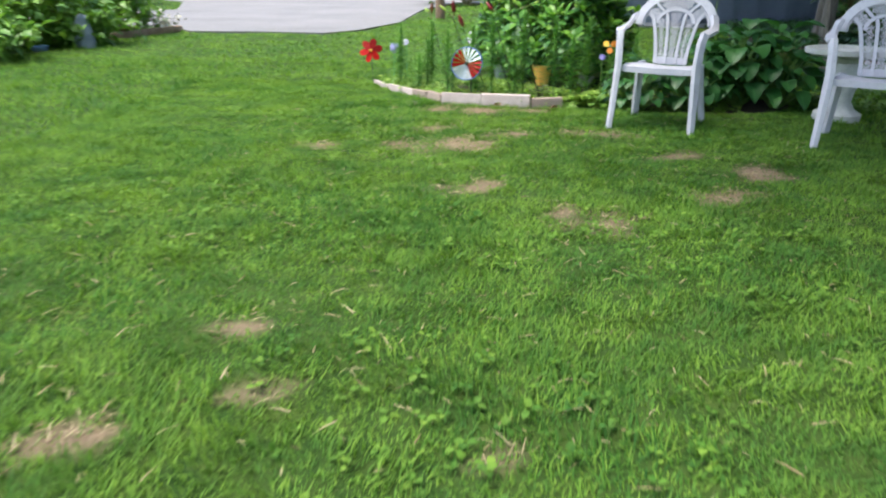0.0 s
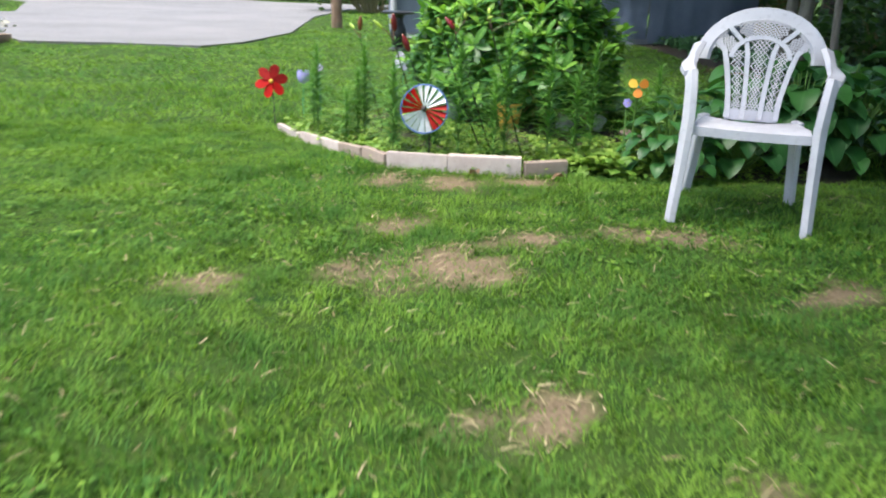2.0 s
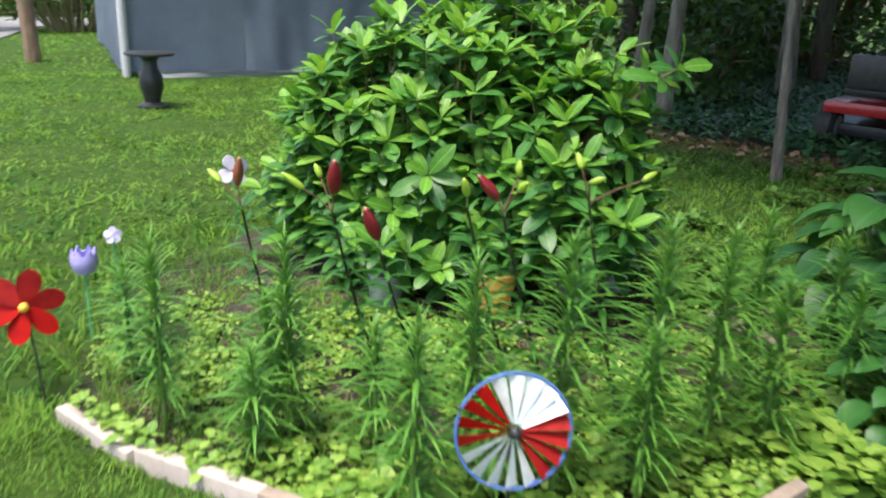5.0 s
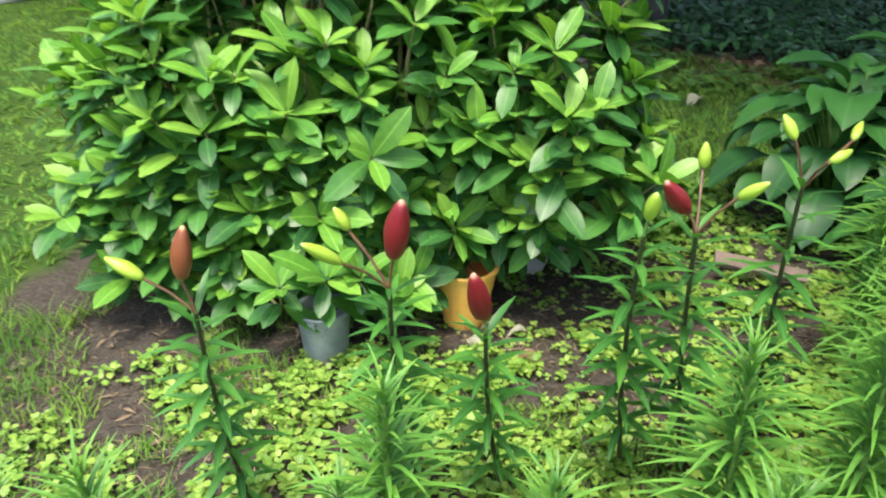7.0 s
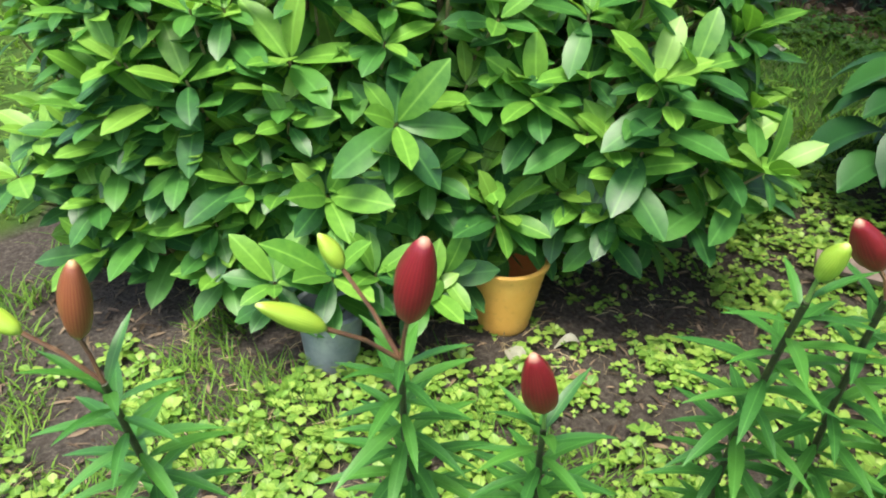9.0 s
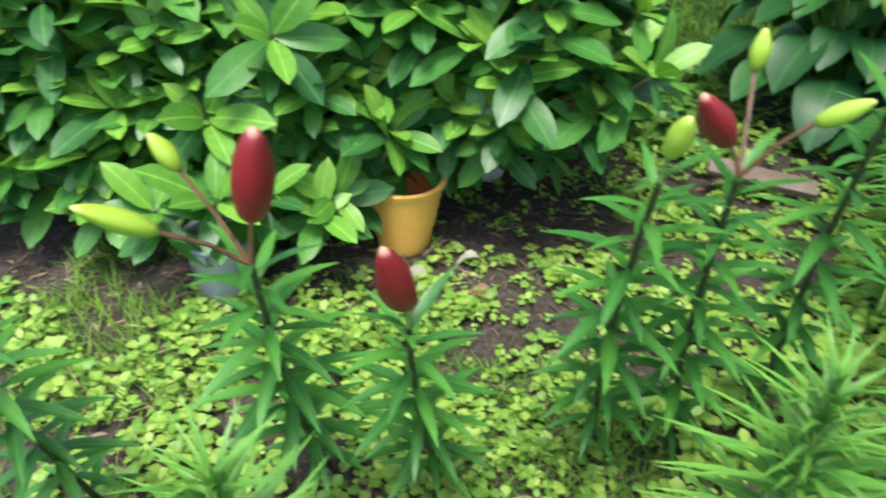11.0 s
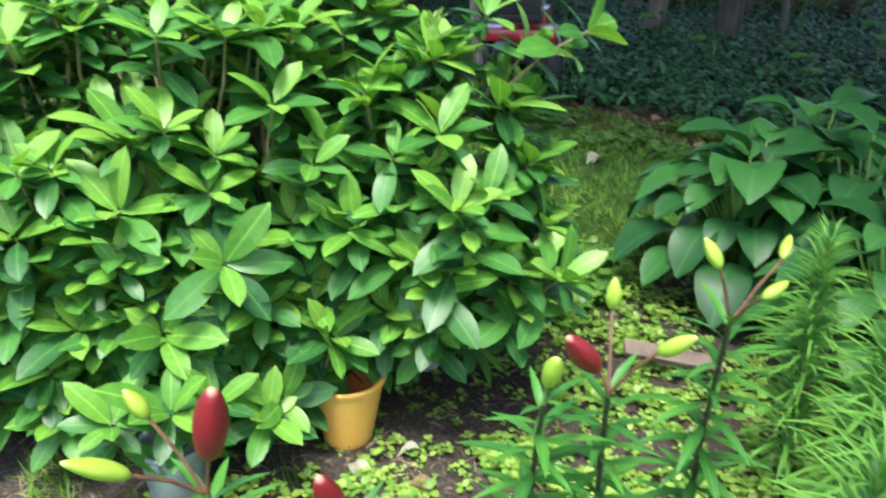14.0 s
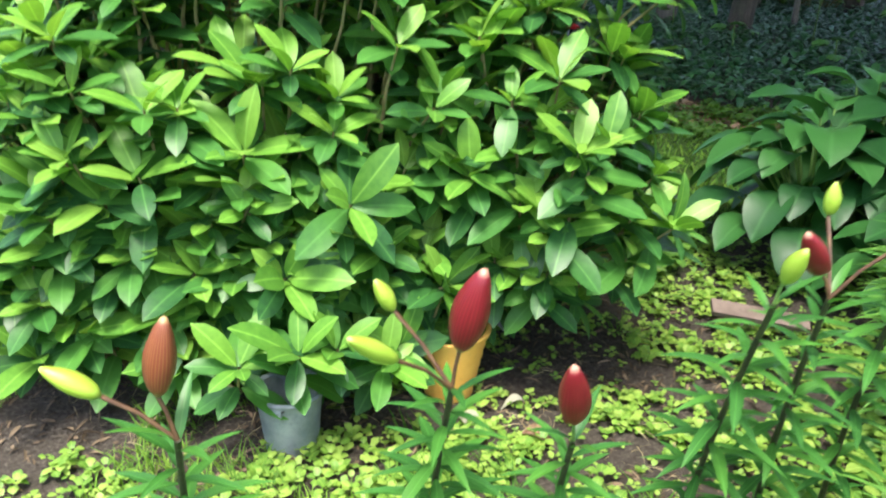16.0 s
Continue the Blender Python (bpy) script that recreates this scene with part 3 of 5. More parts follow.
lx, ly = rng.uniform(3.4, 5.4, n), rng.uniform(6.8, 12.5, n)
ok = litter_mask(lx, ly) > 0.25
lx, ly = lx[ok], ly[ok]
n = len(lx)
a = rng.uniform(0, 6.28, n)
up = np.stack([rng.normal(0, 0.4, n), rng.normal(0, 0.4, n), np.ones(n)], -1)
tagged(part("leaf_litter", scattered("leaf_litter", leaf_shape(0.6, 0.3, 0.4, 4), np.stack([lx, ly, ground_height(lx, ly) + 0.012], -1), np.stack([np.cos(a), np.sin(a), 0 * a], -1), up, rng.uniform(0.05, 0.12, n)), DRY), "curled brown dead leaves along the wood edge", "dead leaves", kind="stuff")


# ---------- rhododendron ----------
def whorl_leaves(centre, axis, count, size, spread):
    """Places and turns of the leaves round one shoot."""
    axis = unit(np.asarray(axis, float))
    side = unit(np.cross(axis, (0.3, 0.9, 0.1)))
    other = np.cross(axis, side)
    out = []
    first = rng.uniform(0, 6.28)
    for i in range(count):
        a = first + 2.4 * i
        open_ = spread * (0.42 + 1.05 * (1 - i / count)) + rng.normal(0, 0.13)
        radial = math.cos(a) * side + math.sin(a) * other
        d = math.cos(open_) * axis + math.sin(open_) * radial
        up = math.sin(open_) * axis - math.cos(open_) * radial
        out.append((np.asarray(centre) + 0.006 * radial + axis * (0.02 * i / count), d, up, size * rng.uniform(0.65, 1.15)))
    return out


def bush_shoots(count):
    """Ends of the shoots, over a lumpy dome with a lobe that leans out in front."""
    ends = []
    lobes = [((0.92, 9.72, 0.34), (0.72, 0.66, 0.78), 0.56), ((1.06, 9.02, 0.44), (0.28, 0.36, 0.44), 0.14), ((1.17, 9.42, 0.60), (0.31, 0.38, 0.56), 0.13), ((0.62, 9.74, 0.46), (0.38, 0.46, 0.6), 0.17), ((0.62, 9.32, 0.22), (0.5, 0.22, 0.3), 0.13)]
    for c, rad, share in lobes:
        k = 0
        while k < count * share:
            u = unit(rng.normal(size=3))
            if u[2] < -0.4 or (u[1] > 0.35 and k % 2):
                k += u[1] > 0.35
                continue
            depth = 1.0 - 0.32 * rng.random() ** 2 + 0.07 * math.sin(7 * u[0] + 5 * u[2]) + 0.06 * math.sin(9 * u[1] + 2)
            p = np.array(c) + u * np.array(rad) * depth
            short = (0.7 * (9.87 - p[1]) + 0.07 - p[0]) / 1.49
            if short > 0:
                p[:2] += (short + 0.12 * rng.random() ** 2) * np.array((1.0, 0.7))
            if p[2] < 0.11 or (math.hypot(p[0] - 0.38, p[1] - 9.14) < 0.13 and p[2] < 0.17) or (math.hypot(p[0] - 0.71, p[1] - 8.93) < 0.15 and p[2] < 0.23):
                continue
            ends.append((p, unit(u * (0.5, 0.5, 0.3) + (0, 0, 0.85))))
            k += 1
    # low skirt of shoots along the front
    line = [(0.07, 9.84), (0.24, 9.58), (0.4, 9.34), (0.6, 9.12), (0.94, 8.96), (1.2, 8.9), (1.36, 9.08)]
    for k in range(110):
        a = 5.999 * rng.random()
        (x0, y0), (x1, y1) = line[int(a)], line[int(a) + 1]
        q = a - int(a)
        z = rng.uniform(0.12, 0.5)
        x, y = x0 + (x1 - x0) * q + 0.12 * rng.random(), y0 + (y1 - y0) * q + 0.12 * rng.random()
        if (math.hypot(x - 0.40, y - 9.17) < 0.15 and z < 0.19) or (math.hypot(x - 0.72, y - 8.95) < 0.16 and z < 0.25):
            continue
        ends.append((np.array((x, y, z)), unit(np.array((-0.35, -0.3, 0.85)))))
    # long shoots that stick out of the dome
    for p, d in [((1.02, 8.62, 0.42), (0.1, -0.6, 0.6)), ((0.98, 8.72, 0.40), (-0.1, -0.6, 0.6)), ((1.20, 8.68, 0.93), (0.3, -0.8, 0.5)), ((1.17, 8.80, 0.88), (0.2, -0.6, 0.7)), ((1.12, 8.88, 0.95), (0, -0.3, 1)),
                 ((1.16, 8.86, 0.72), (0.1, -0.8, 0.2)), ((1.13, 8.85, 0.80), (0, -0.7, 0.5)), ((1.02, 8.95, 0.86), (-0.1, -0.4, 0.9)), ((0.54, 9.14, 0.51), (-0.3, -0.7, 0.5)), ((0.42, 9.3, 0.5), (-0.4, -0.6, 0.6)),
                 ((0.75, 9.08, 0.67), (-0.2, -0.6, 0.7)), ((0.45, 9.24, 0.36), (-0.3, -0.7, 0.5)), ((0.84, 9.07, 0.23), (-0.1, -0.6, 0.4)), ((0.53, 9.05, 0.18), (-0.2, -0.5, 0.7)), ((0.80, 9.05, 0.23), (0.1, -0.5, 0.7)), ((1.0, 8.82, 0.2), (0.1, -0.6, 0.4)), ((0.86, 8.99, 0.24), (0, -0.6, 0.6)), ((0.93, 9.0, 0.2), (0.1, -0.7, 0.5)), ((0.58, 9.05, 0.2), (-0.3, -0.7, 0.4)), ((0.95, 8.85, 0.3), (0, -0.7, 0.5)), ((1.1, 8.78, 0.33), (0.2, -0.7, 0.4)), ((0.7, 9.02, 0.3), (-0.1, -0.8, 0.4)), ((0.86, 8.98, 0.31), (0.1, -0.8, 0.4)), ((1.1, 9.3, 1.06), (0.1, -0.2, 1)), ((1.3, 9.2, 1.05), (0.3, -0.3, 1)), ((1.42, 9.3, 0.88), (0.6, -0.3, 0.7)), ((0.37, 9.14, 0.25), (-0.2, -0.4, 0.9)), ((0.45, 9.11, 0.23), (-0.1, -0.4, 0.9)), ((0.31, 9.24, 0.22), (-0.3, -0.4, 0.8)), ((0.72, 9.02, 0.29), (0, -0.3, 1))]:
        ends.append((np.array(p), unit(np.array(d, float))))
    return ends


def rhododendron():
    bush = empty("rhododendron_bush", 0.85, 9.6)
    tagged(bush, "large rhododendron bush with glossy green leaf whorls", "bush")
    shift = np.array((0.85, 9.6, 0.0))
    ends = bush_shoots(860)
    bm = bmesh.new()
    near, rest, fresh = [], [], []
    feet = [np.array((0.75, 9.6, 0.0)), np.array((0.95, 9.7, 0.0)), np.array((1.05, 9.45, 0.0)), np.array((0.5, 9.75, 0.0))]
    eyes = np.array((-0.5, 8.1, 1.1))
    for k, (p, d) in enumerate(ends):
        foot = min(feet, key=lambda f: np.linalg.norm(f[:2] - p[:2]))
        mid = 0.5 * (foot + p) + np.array((0, 0, 0.08)) - 0.12 * d
        pts = [foot - shift + rng.normal(0, 0.02, 3) * (1, 1, 0), mid - shift, p - 0.09 * d - shift, p + 0.015 * d - shift]
        tube(bm, pts, [0.011, 0.007, 0.0035, 0.0025], 5, False)
        young = 0.85 if k % 3 else 1.05
        d = unit(d * (0.8, 0.8, 1.0))
        leaves = whorl_leaves(p - shift, d, int(rng.integers(6, 11)), 0.124 * young, 1.15)
        cut = int(0.55 * len(leaves))
        old, fresh_ = leaves[:cut], leaves[cut:]
        old += whorl_leaves(p - 0.06 * d - shift, d, 5, 0.126, 1.35) if k % 2 else []
        if np.linalg.norm(p - eyes) < 1.55:
            near.extend(old + fresh_)
        else:
            rest.extend(old)
            fresh.extend(fresh_)
    part("branch_mass", bm, TWIG, bush)["kind"] = "stuff"
    for path, tips in [([(0.95, 9.06, 0.58), (0.985, 9.0, 0.70), (1.02, 8.985, 0.82), (1.045, 8.97, 0.94)], [(1.02, 8.985, 0.83), (1.045, 8.97, 0.93), (1.06, 8.95, 0.86)]), ([(0.99, 8.99, 0.68), (1.08, 8.9, 0.76), (1.13, 8.86, 0.8)], [(1.1, 8.88, 0.79)])]:
        shoot = part("long_shoot", tube(bmesh.new(), [tuple(np.array(p) - shift) for p in path], [0.006, 0.005, 0.004, 0.003][:len(path)], 6), PALE_SHOOT, bush, "pale green bare shoot")
        small = [w for p in tips for w in whorl_leaves(np.array(p) - shift, (0.1, -0.1, 1.0), 9, 0.045, 0.6)]
        part("new_leaves", scattered("new_leaves", leaf_shape(0.3, 0.15, 0.1, 4), *[np.array(c) for c in zip(*small)]), PALE_NEW, shoot)["kind"] = "stuff"
    shape = leaf_shape(0.41, 0.08, 0.14, 6, 0.58, power=0.58)
    extra, near = near[300:], near[:300]
    rest += extra
    part("leaf_mass", scattered("leaf_mass", shape, *[np.array(c) for c in zip(*rest)]), RHODO, bush)["kind"] = "stuff"
    part("young_leaf_mass", scattered("young_leaf_mass", shape, *[np.array(c) for c in zip(*fresh)]), RHODO_YOUNG, bush, "yellow-green young leaves")["kind"] = "stuff"
    one = mesh_of("leaf", *shape)
    one.materials.append(RHODO_NEAR)
    for p, d, u, s in near:
        x, y, z = leaf_axes(d, u)
        ob = new("leaf", one)
        ob.parent = bush
        m = Matrix(np.array([[*(s * np.array((x[i], y[i], z[i]))), p[i]] for i in range(3)] + [[0, 0, 0, 1]]).tolist())
        ob.matrix_basis = m


rhododendron()


# ---------- hostas ----------
def hosta(x, y, spread, tall, count, turn):
    plant = empty("hosta_plant", x, y, float(ground_height(x, y)))
    tagged(plant, "hosta plant with broad dark green ribbed leaves", "hosta", "hostas beside the bed")
    shape = leaf_shape(0.72, 0.14, 0.34, 7, 0.46, 0.0, 0.55)
    for i, q in enumerate(shape[0]):
        q[2] += 0.035 * math.sin(2.3 * i) * (i % 3 != 1)
    stalks = bmesh.new()
    one = mesh_of("hosta_leaf", *shape)
    one.materials.append(HOSTA)
    for i in range(count):
        s = math.sqrt((i + 0.5) / count)
        a = turn + 2.4 * i
        rad, h = spread * s, tall * (1.05 - 0.75 * s * s) * rng.uniform(0.85, 1.12)
        tip = np.array((rad * math.cos(a) * 0.7, rad * math.sin(a) * 0.7, h))
        tube(stalks, [(0.03 * math.cos(a), 0.03 * math.sin(a), 0), tuple(0.55 * tip + (0, 0, 0.1 * h)), tuple(tip)], [0.006, 0.005, 0.004], 5, False)
        e = 0.5 - 0.75 * s + rng.normal(0, 0.15)
        d = np.array((math.cos(a) * math.cos(e), math.sin(a) * math.cos(e), math.sin(e)))
        u = np.array((-math.cos(a) * math.sin(e), -math.sin(a) * math.sin(e), math.cos(e)))
        size = rng.uniform(0.09, 0.14) if y < 7.8 else rng.uniform(0.11, 0.18) if y < 8.0 else rng.uniform(0.15, 0.24)
        ax = leaf_axes(d, u)
        ob = new("leaf", one)
        ob.parent = plant
        ob.matrix_basis = Matrix([[*(size * np.array([v[k] for v in ax])), tip[k]] for k in range(3)] + [[0, 0, 0, 1]])
    part("stalk_mass", stalks, STEM_GREEN, plant)["kind"] = "stuff"


for h in [(1.86, 7.96, 0.38, 0.42, 56, 0.3), (2.25, 8.08, 0.42, 0.5, 56, 1.1), (2.2, 8.42, 0.4, 0.5, 52, 2.0), (2.6, 8.3, 0.4, 0.52, 46, 0.7), (2.5, 7.98, 0.38, 0.46, 44, 1.7), (1.42, 7.76, 0.3, 0.34, 60, 2.6)]:
    hosta(*h)


# ---------- lilies ----------
def bud_mesh(name, long_, wide, material):
    """A closed lily bud, three-sided and ribbed, standing on its base."""
    v, f, uv = [], [], []
    rows, sides = 9, 12
    for i in range(rows + 1):
        s = i / rows
        rad = 0.47 * wide * (math.sin(math.pi * (0.07 + 0.86 * s ** 0.88)) ** 0.78 if s < 0.98 else 0.2) * (1.0 if s > 0.05 else 0.5) * (1 - 0.3 * max(0.0, s - 0.6))
        for k in range(sides):
            a = 2 * math.pi * k / sides
            q = rad * (1 + 0.07 * math.cos(3 * a) + 0.05 * math.cos(6 * a))
            v.append((q * math.cos(a), q * math.sin(a), long_ * s))
            uv.append((k / sides, s))
    for i in range(rows):
        for k in range(sides):
            f.append((i * sides + k, i * sides + (k + 1) % sides, (i + 1) * sides + (k + 1) % sides, (i + 1) * sides + k))
    f.append(tuple(range(sides))[::-1])
    f.append(tuple(range(rows * sides, (rows + 1) * sides)))
    me = mesh_of(name, v, f, uv)
    me.materials.append(material)
    return me


LILY_LEAF = mesh_of("lily_leaf", *leaf_shape(0.165, 0.14, 0.15, 5, 0.38))
LILY_LEAF.materials.append(LILY)


def lily(base, joint, buds, leaves=42, label="budded lily with a dark stem and narrow leaves"):
    """base and joint: foot and head of the stem. buds: (foot, tip, material, width), each on a stalk from the joint."""
    o = Vector(base)
    plant = empty("lily_plant", *base)
    tagged(plant, label, "lily", "lilies in bud")
    top = Vector(joint) - o
    bend = Vector((0.03 * top.y, -0.03 * top.x, 0.0))
    curve = [top * s + bend * math.sin(math.pi * s) * 1.5 for s in np.linspace(0, 1, 8)]
    part("stem", tube(bmesh.new(), curve, [0.0055 - 0.002 * i / 7 for i in range(8)], 8), STEM_DARK, plant, "dark flower stem")
    for foot, tip, mat, wide in buds:
        a, b = Vector(foot) - o, Vector(tip) - o
        mid = top.lerp(a, 0.5) + Vector((0, 0, 0.006))
        stalk = part("flower_stalk", tube(bmesh.new(), [top, mid, a], [0.0026, 0.0021, 0.0024], 6), STEM_RED if len(buds) > 1 else STEM_GREEN, plant)
        bud = part("bud", bud_mesh("bud", (b - a).length, wide, mat), mat, plant, {"red_bud": "deep red closed bud", "rust_bud": "rust-brown closed bud"}.get(mat.name, "yellow-green closed bud"))
        bud.matrix_basis = Matrix.Translation(a) @ (b - a).to_track_quat("Z", "Y").to_matrix().to_4x4()
    first = random.uniform(0, 6.28)
    for i in range(leaves):
        s = 0.12 + 0.88 * (i / (leaves - 1)) ** 0.9
        p = top * s + bend * math.sin(math.pi * s) * 1.5
        a = first + 2.4 * i
        e = 0.04 + 0.5 * max(0, s - 0.7) / 0.3 * random.uniform(0.3, 1) + random.uniform(-0.12, 0.12)
        if i >= leaves - 4:
            e += 0.25
        size = (0.074 + 0.032 * math.sin(math.pi * s)) * random.uniform(0.8, 1.15)
        d = np.array((math.cos(a) * math.cos(e), math.sin(a) * math.cos(e), math.sin(e)))
        u = np.array((-math.cos(a) * math.sin(e), -math.sin(a) * math.sin(e), math.cos(e)))
        ax = leaf_axes(d, u)
        ob = new("leaf", LILY_LEAF)
        ob.parent = plant
        ob.matrix_basis = Matrix([[*(size * np.array([v[k] for v in ax])), p[k]] for k in range(3)] + [[0, 0, 0, 1]])
    return plant


R, G_, O_ = BUD_RED, BUD_GREEN, BUD_RUST
lily((0.205, 8.735, -0.01), (0.006, 8.596, 0.578), [((0.009, 8.590, 0.625), (0.0, 8.561, 0.727), R, 0.040), ((-0.003, 8.663, 0.655), (-0.016, 8.678, 0.692), G_, 0.02), ((-0.06, 8.62, 0.638), (-0.116, 8.637, 0.684), G_, 0.021)], 58)
lily((0.295, 8.575, -0.01), (0.098, 8.488, 0.497), [((0.097, 8.490, 0.521), (0.054, 8.481, 0.619), R, 0.037)], 44, "short lily with a single red bud")
lily((-0.05, 8.94, -0.01), (-0.192, 8.79, 0.56), [((-0.198, 8.802, 0.609), (-0.193, 8.784, 0.697), O_, 0.031), ((-0.232, 8.838, 0.615), (-0.262, 8.877, 0.648), G_, 0.022)], 50, "lily with a rust bud and a green bud")
lily((0.57, 8.31, -0.01), (0.336, 8.275, 0.635), [((0.332, 8.289, 0.665), (0.28, 8.310, 0.728), R, 0.032), ((0.389, 8.298, 0.718), (0.388, 8.298, 0.76), G_, 0.02), ((0.346, 8.228, 0.701), (0.345, 8.188, 0.735), G_, 0.02)], 58, "tall lily with one red and two green buds")
lily((0.515, 8.42, -0.01), (0.263, 8.326, 0.645), [((0.261, 8.322, 0.672), (0.239, 8.305, 0.724), G_, 0.024)], 54, "lily with one green bud")
lily((0.735, 8.215, -0.01), (0.522, 8.182, 0.672), [((0.506, 8.202, 0.751), (0.505, 8.226, 0.788), G_, 0.02), ((0.488, 8.146, 0.733), (0.517, 8.124, 0.749), G_, 0.017), ((0.647, 8.147, 0.726), (0.692, 8.147, 0.747), G_, 0.017)], 58, "tall lily with three green buds")


def feathery_lily(x, y, tall, lean_x, lean_y):
    """A lily not yet in bud: a stem thick with narrow upturned leaves."""
    z0 = float(ground_height(x, y))
    plant = empty("leafy_lily", x, y, z0)
    tagged(plant, "feathery green lily stem not yet in bud", "lily", "leafy lilies in the bed")
    top = np.array((lean_x, lean_y, tall))
    part("stem", tube(bmesh.new(), [tuple(top * s) for s in np.linspace(0, 1, 5)], [0.006, 0.0055, 0.005, 0.0045, 0.003], 6), STEM_GREEN, plant)
    n = int(185 * tall / 0.5)
    s = np.linspace(0.12, 1.0, n) ** 0.85
    a = 2.4 * np.arange(n) + rng.normal(0, 0.2, n)
    e = 0.66 + 0.75 * s ** 6 + rng.normal(0, 0.18, n) - 0.15 * (1 - s)
    d = np.stack([np.cos(a) * np.cos(e), np.sin(a) * np.cos(e), np.sin(e)], -1)
    u = np.stack([-np.cos(a) * np.sin(e), -np.sin(a) * np.sin(e), np.cos(e)], -1)
    size = (0.05 + 0.08 * np.sin(math.pi * np.clip(0.12 + 0.85 * s, 0, 1)) ** 0.8) * rng.uniform(0.65, 1.2, n)
    leaves = part("leaves", scattered("leaves", leaf_shape(0.078, 0.2, 0.42, 6, 0.3), top[None] * s[:, None], d, u, size), BRUSH, plant)
    leaves["kind"] = "stuff"


for f in [(-0.446, 8.65, 0.515, 0.0, 0.01), (-0.26, 8.4, 0.3, 0.0, 0.01), (-0.16, 8.45, 0.561, 0.0, 0.01), (0.002, 8.02, 0.504, 0.0, 0.01), (0.192, 8.12, 0.567, 0.0, 0.01), (0.347, 7.98, 0.655, 0.0, 0.01), (0.588, 7.95, 0.66, 0.0, 0.01), (0.825, 7.98, 0.62, 0.0, 0.01), (1.086, 8.1, 0.605, 0.0, 0.01), (0.52, 7.88, 0.44, 0.0, 0.01), (0.95, 7.9, 0.5, 0.0, 0.01), (1.27, 7.92, 0.44, 0.0, 0.01), (1.45, 8.12, 0.5, 0.0, 0.01), (0.02, 8.3, 0.36, 0.0, 0.01), (0.22, 8.03, 0.36, 0.0, 0.01), (-0.5, 8.98, 0.36, 0.0, 0.01), (-0.2, 8.5, 0.4, 0.0, 0.01)]:
    feathery_lily(*f)


# ---------- edging stones ----------
EDGE = [(-0.69, 8.80), (-0.53, 8.50), (-0.285, 8.215), (-0.155, 8.07), (-0.03, 7.885), (0.28, 7.768), (0.648, 7.68), (0.88, 7.71)]
for k, ((x0, y0), (x1, y1)) in enumerate(zip(EDGE, EDGE[1:])):
    long_ = math.hypot(x1 - x0, y1 - y0)
    turn = math.degrees(math.atan2(y1 - y0, x1 - x0))
    bm = box(bmesh.new(), 0, 0, 0, long_ - 0.008, 0.038, 0.12, 0, 0.005, 0.003)
    brick = part("edging_stone", bm, STONE_BROWN if k in (2, 3, 6) else STONE)
    brick.matrix_basis = pose((x0 + x1) / 2 + random.uniform(-.006, .006), (y0 + y1) / 2 + random.uniform(-.006, .006), (-0.02, -0.012, -0.008, 0.002, 0.024, 0.037, 0.024)[k], random.uniform(-4, 4), random.uniform(-1.5, 1.5), turn)
    tagged(brick, "brownish weathered concrete edging stone sunk at the bed" if k in (2, 3, 6) else "pale pinkish concrete edging stone sunk at the bed", "edging stone", "edging stones round the flower bed")


# ---------- garden spinners ----------
def petal(bm, angle, inner, outer, wide, m, thick=0.003, tilt=0.25):
    """A rounded petal in the plane y = 0, turned about y."""
    rows = 7
    ring = []
    for side in (1, -1):
        for i in range(rows) if side == 1 else range(rows - 1, -1, -1):
            s = i / (rows - 1)
            w = 0.5 * wide * math.sin(math.pi * (0.12 + 0.85 * s)) ** 0.6 * (0.5 + 0.6 * s)
            r = inner + (outer - inner) * s
            ring.append((r, side * w))
    c, s_ = math.cos(angle), math.sin(angle)
    front = [bm.verts.new(m @ Vector((r * c - w * s_, -thick - tilt * w, r * s_ + w * c))) for r, w in ring]
    back = [bm.verts.new(m @ Vector((r * c - w * s_, thick - tilt * w, r * s_ + w * c))) for r, w in ring]
    bm.faces.new(front)
    bm.faces.new(back[::-1])
    for i in range(len(ring)):
        j = (i + 1) % len(ring)
        bm.faces.new((front[j], front[i], back[i], back[j]))
    return bm


def flower_spinner(x, y, z, foot, radius, petals, colour, heart, rod, label, face=0.0, wide=0.85, other=None):
    thing = empty("garden_spinner", foot[0], foot[1], 0.0)
    tagged(thing, label, "garden spinner")
    m = Matrix.Translation((x - foot[0], y - foot[1], z)) @ pose(0, 0, 0, -12, 0, face)
    for k in range(petals):
        a = 2 * math.pi * (k + 0.25) / petals
        # On six-petalled flowers the upper petals take the other colour, as painted shade.
        part("petal", petal(bmesh.new(), a, 0.12 * radius, radius, wide * radius * 2 * math.sin(math.pi / petals), m), (other if other and (math.sin(a) > 0.2 if petals == 6 else k % 2) else colour), thing)
    hub = bmesh.new()
    bmesh.ops.create_uvsphere(hub, u_segments=12, v_segments=8, radius=0.13 * radius, matrix=m @ pose(0, -0.008, 0))
    part("hub", hub, heart, thing)
    part("stake", tube(bmesh.new(), [(0, 0, -0.06), (0.3 * (x - foot[0]), 0.3 * (y - foot[1]), 0.4 * z), (x - foot[0], y - foot[1] + 0.012, z)], 0.0035, 6), rod, thing)
    return thing


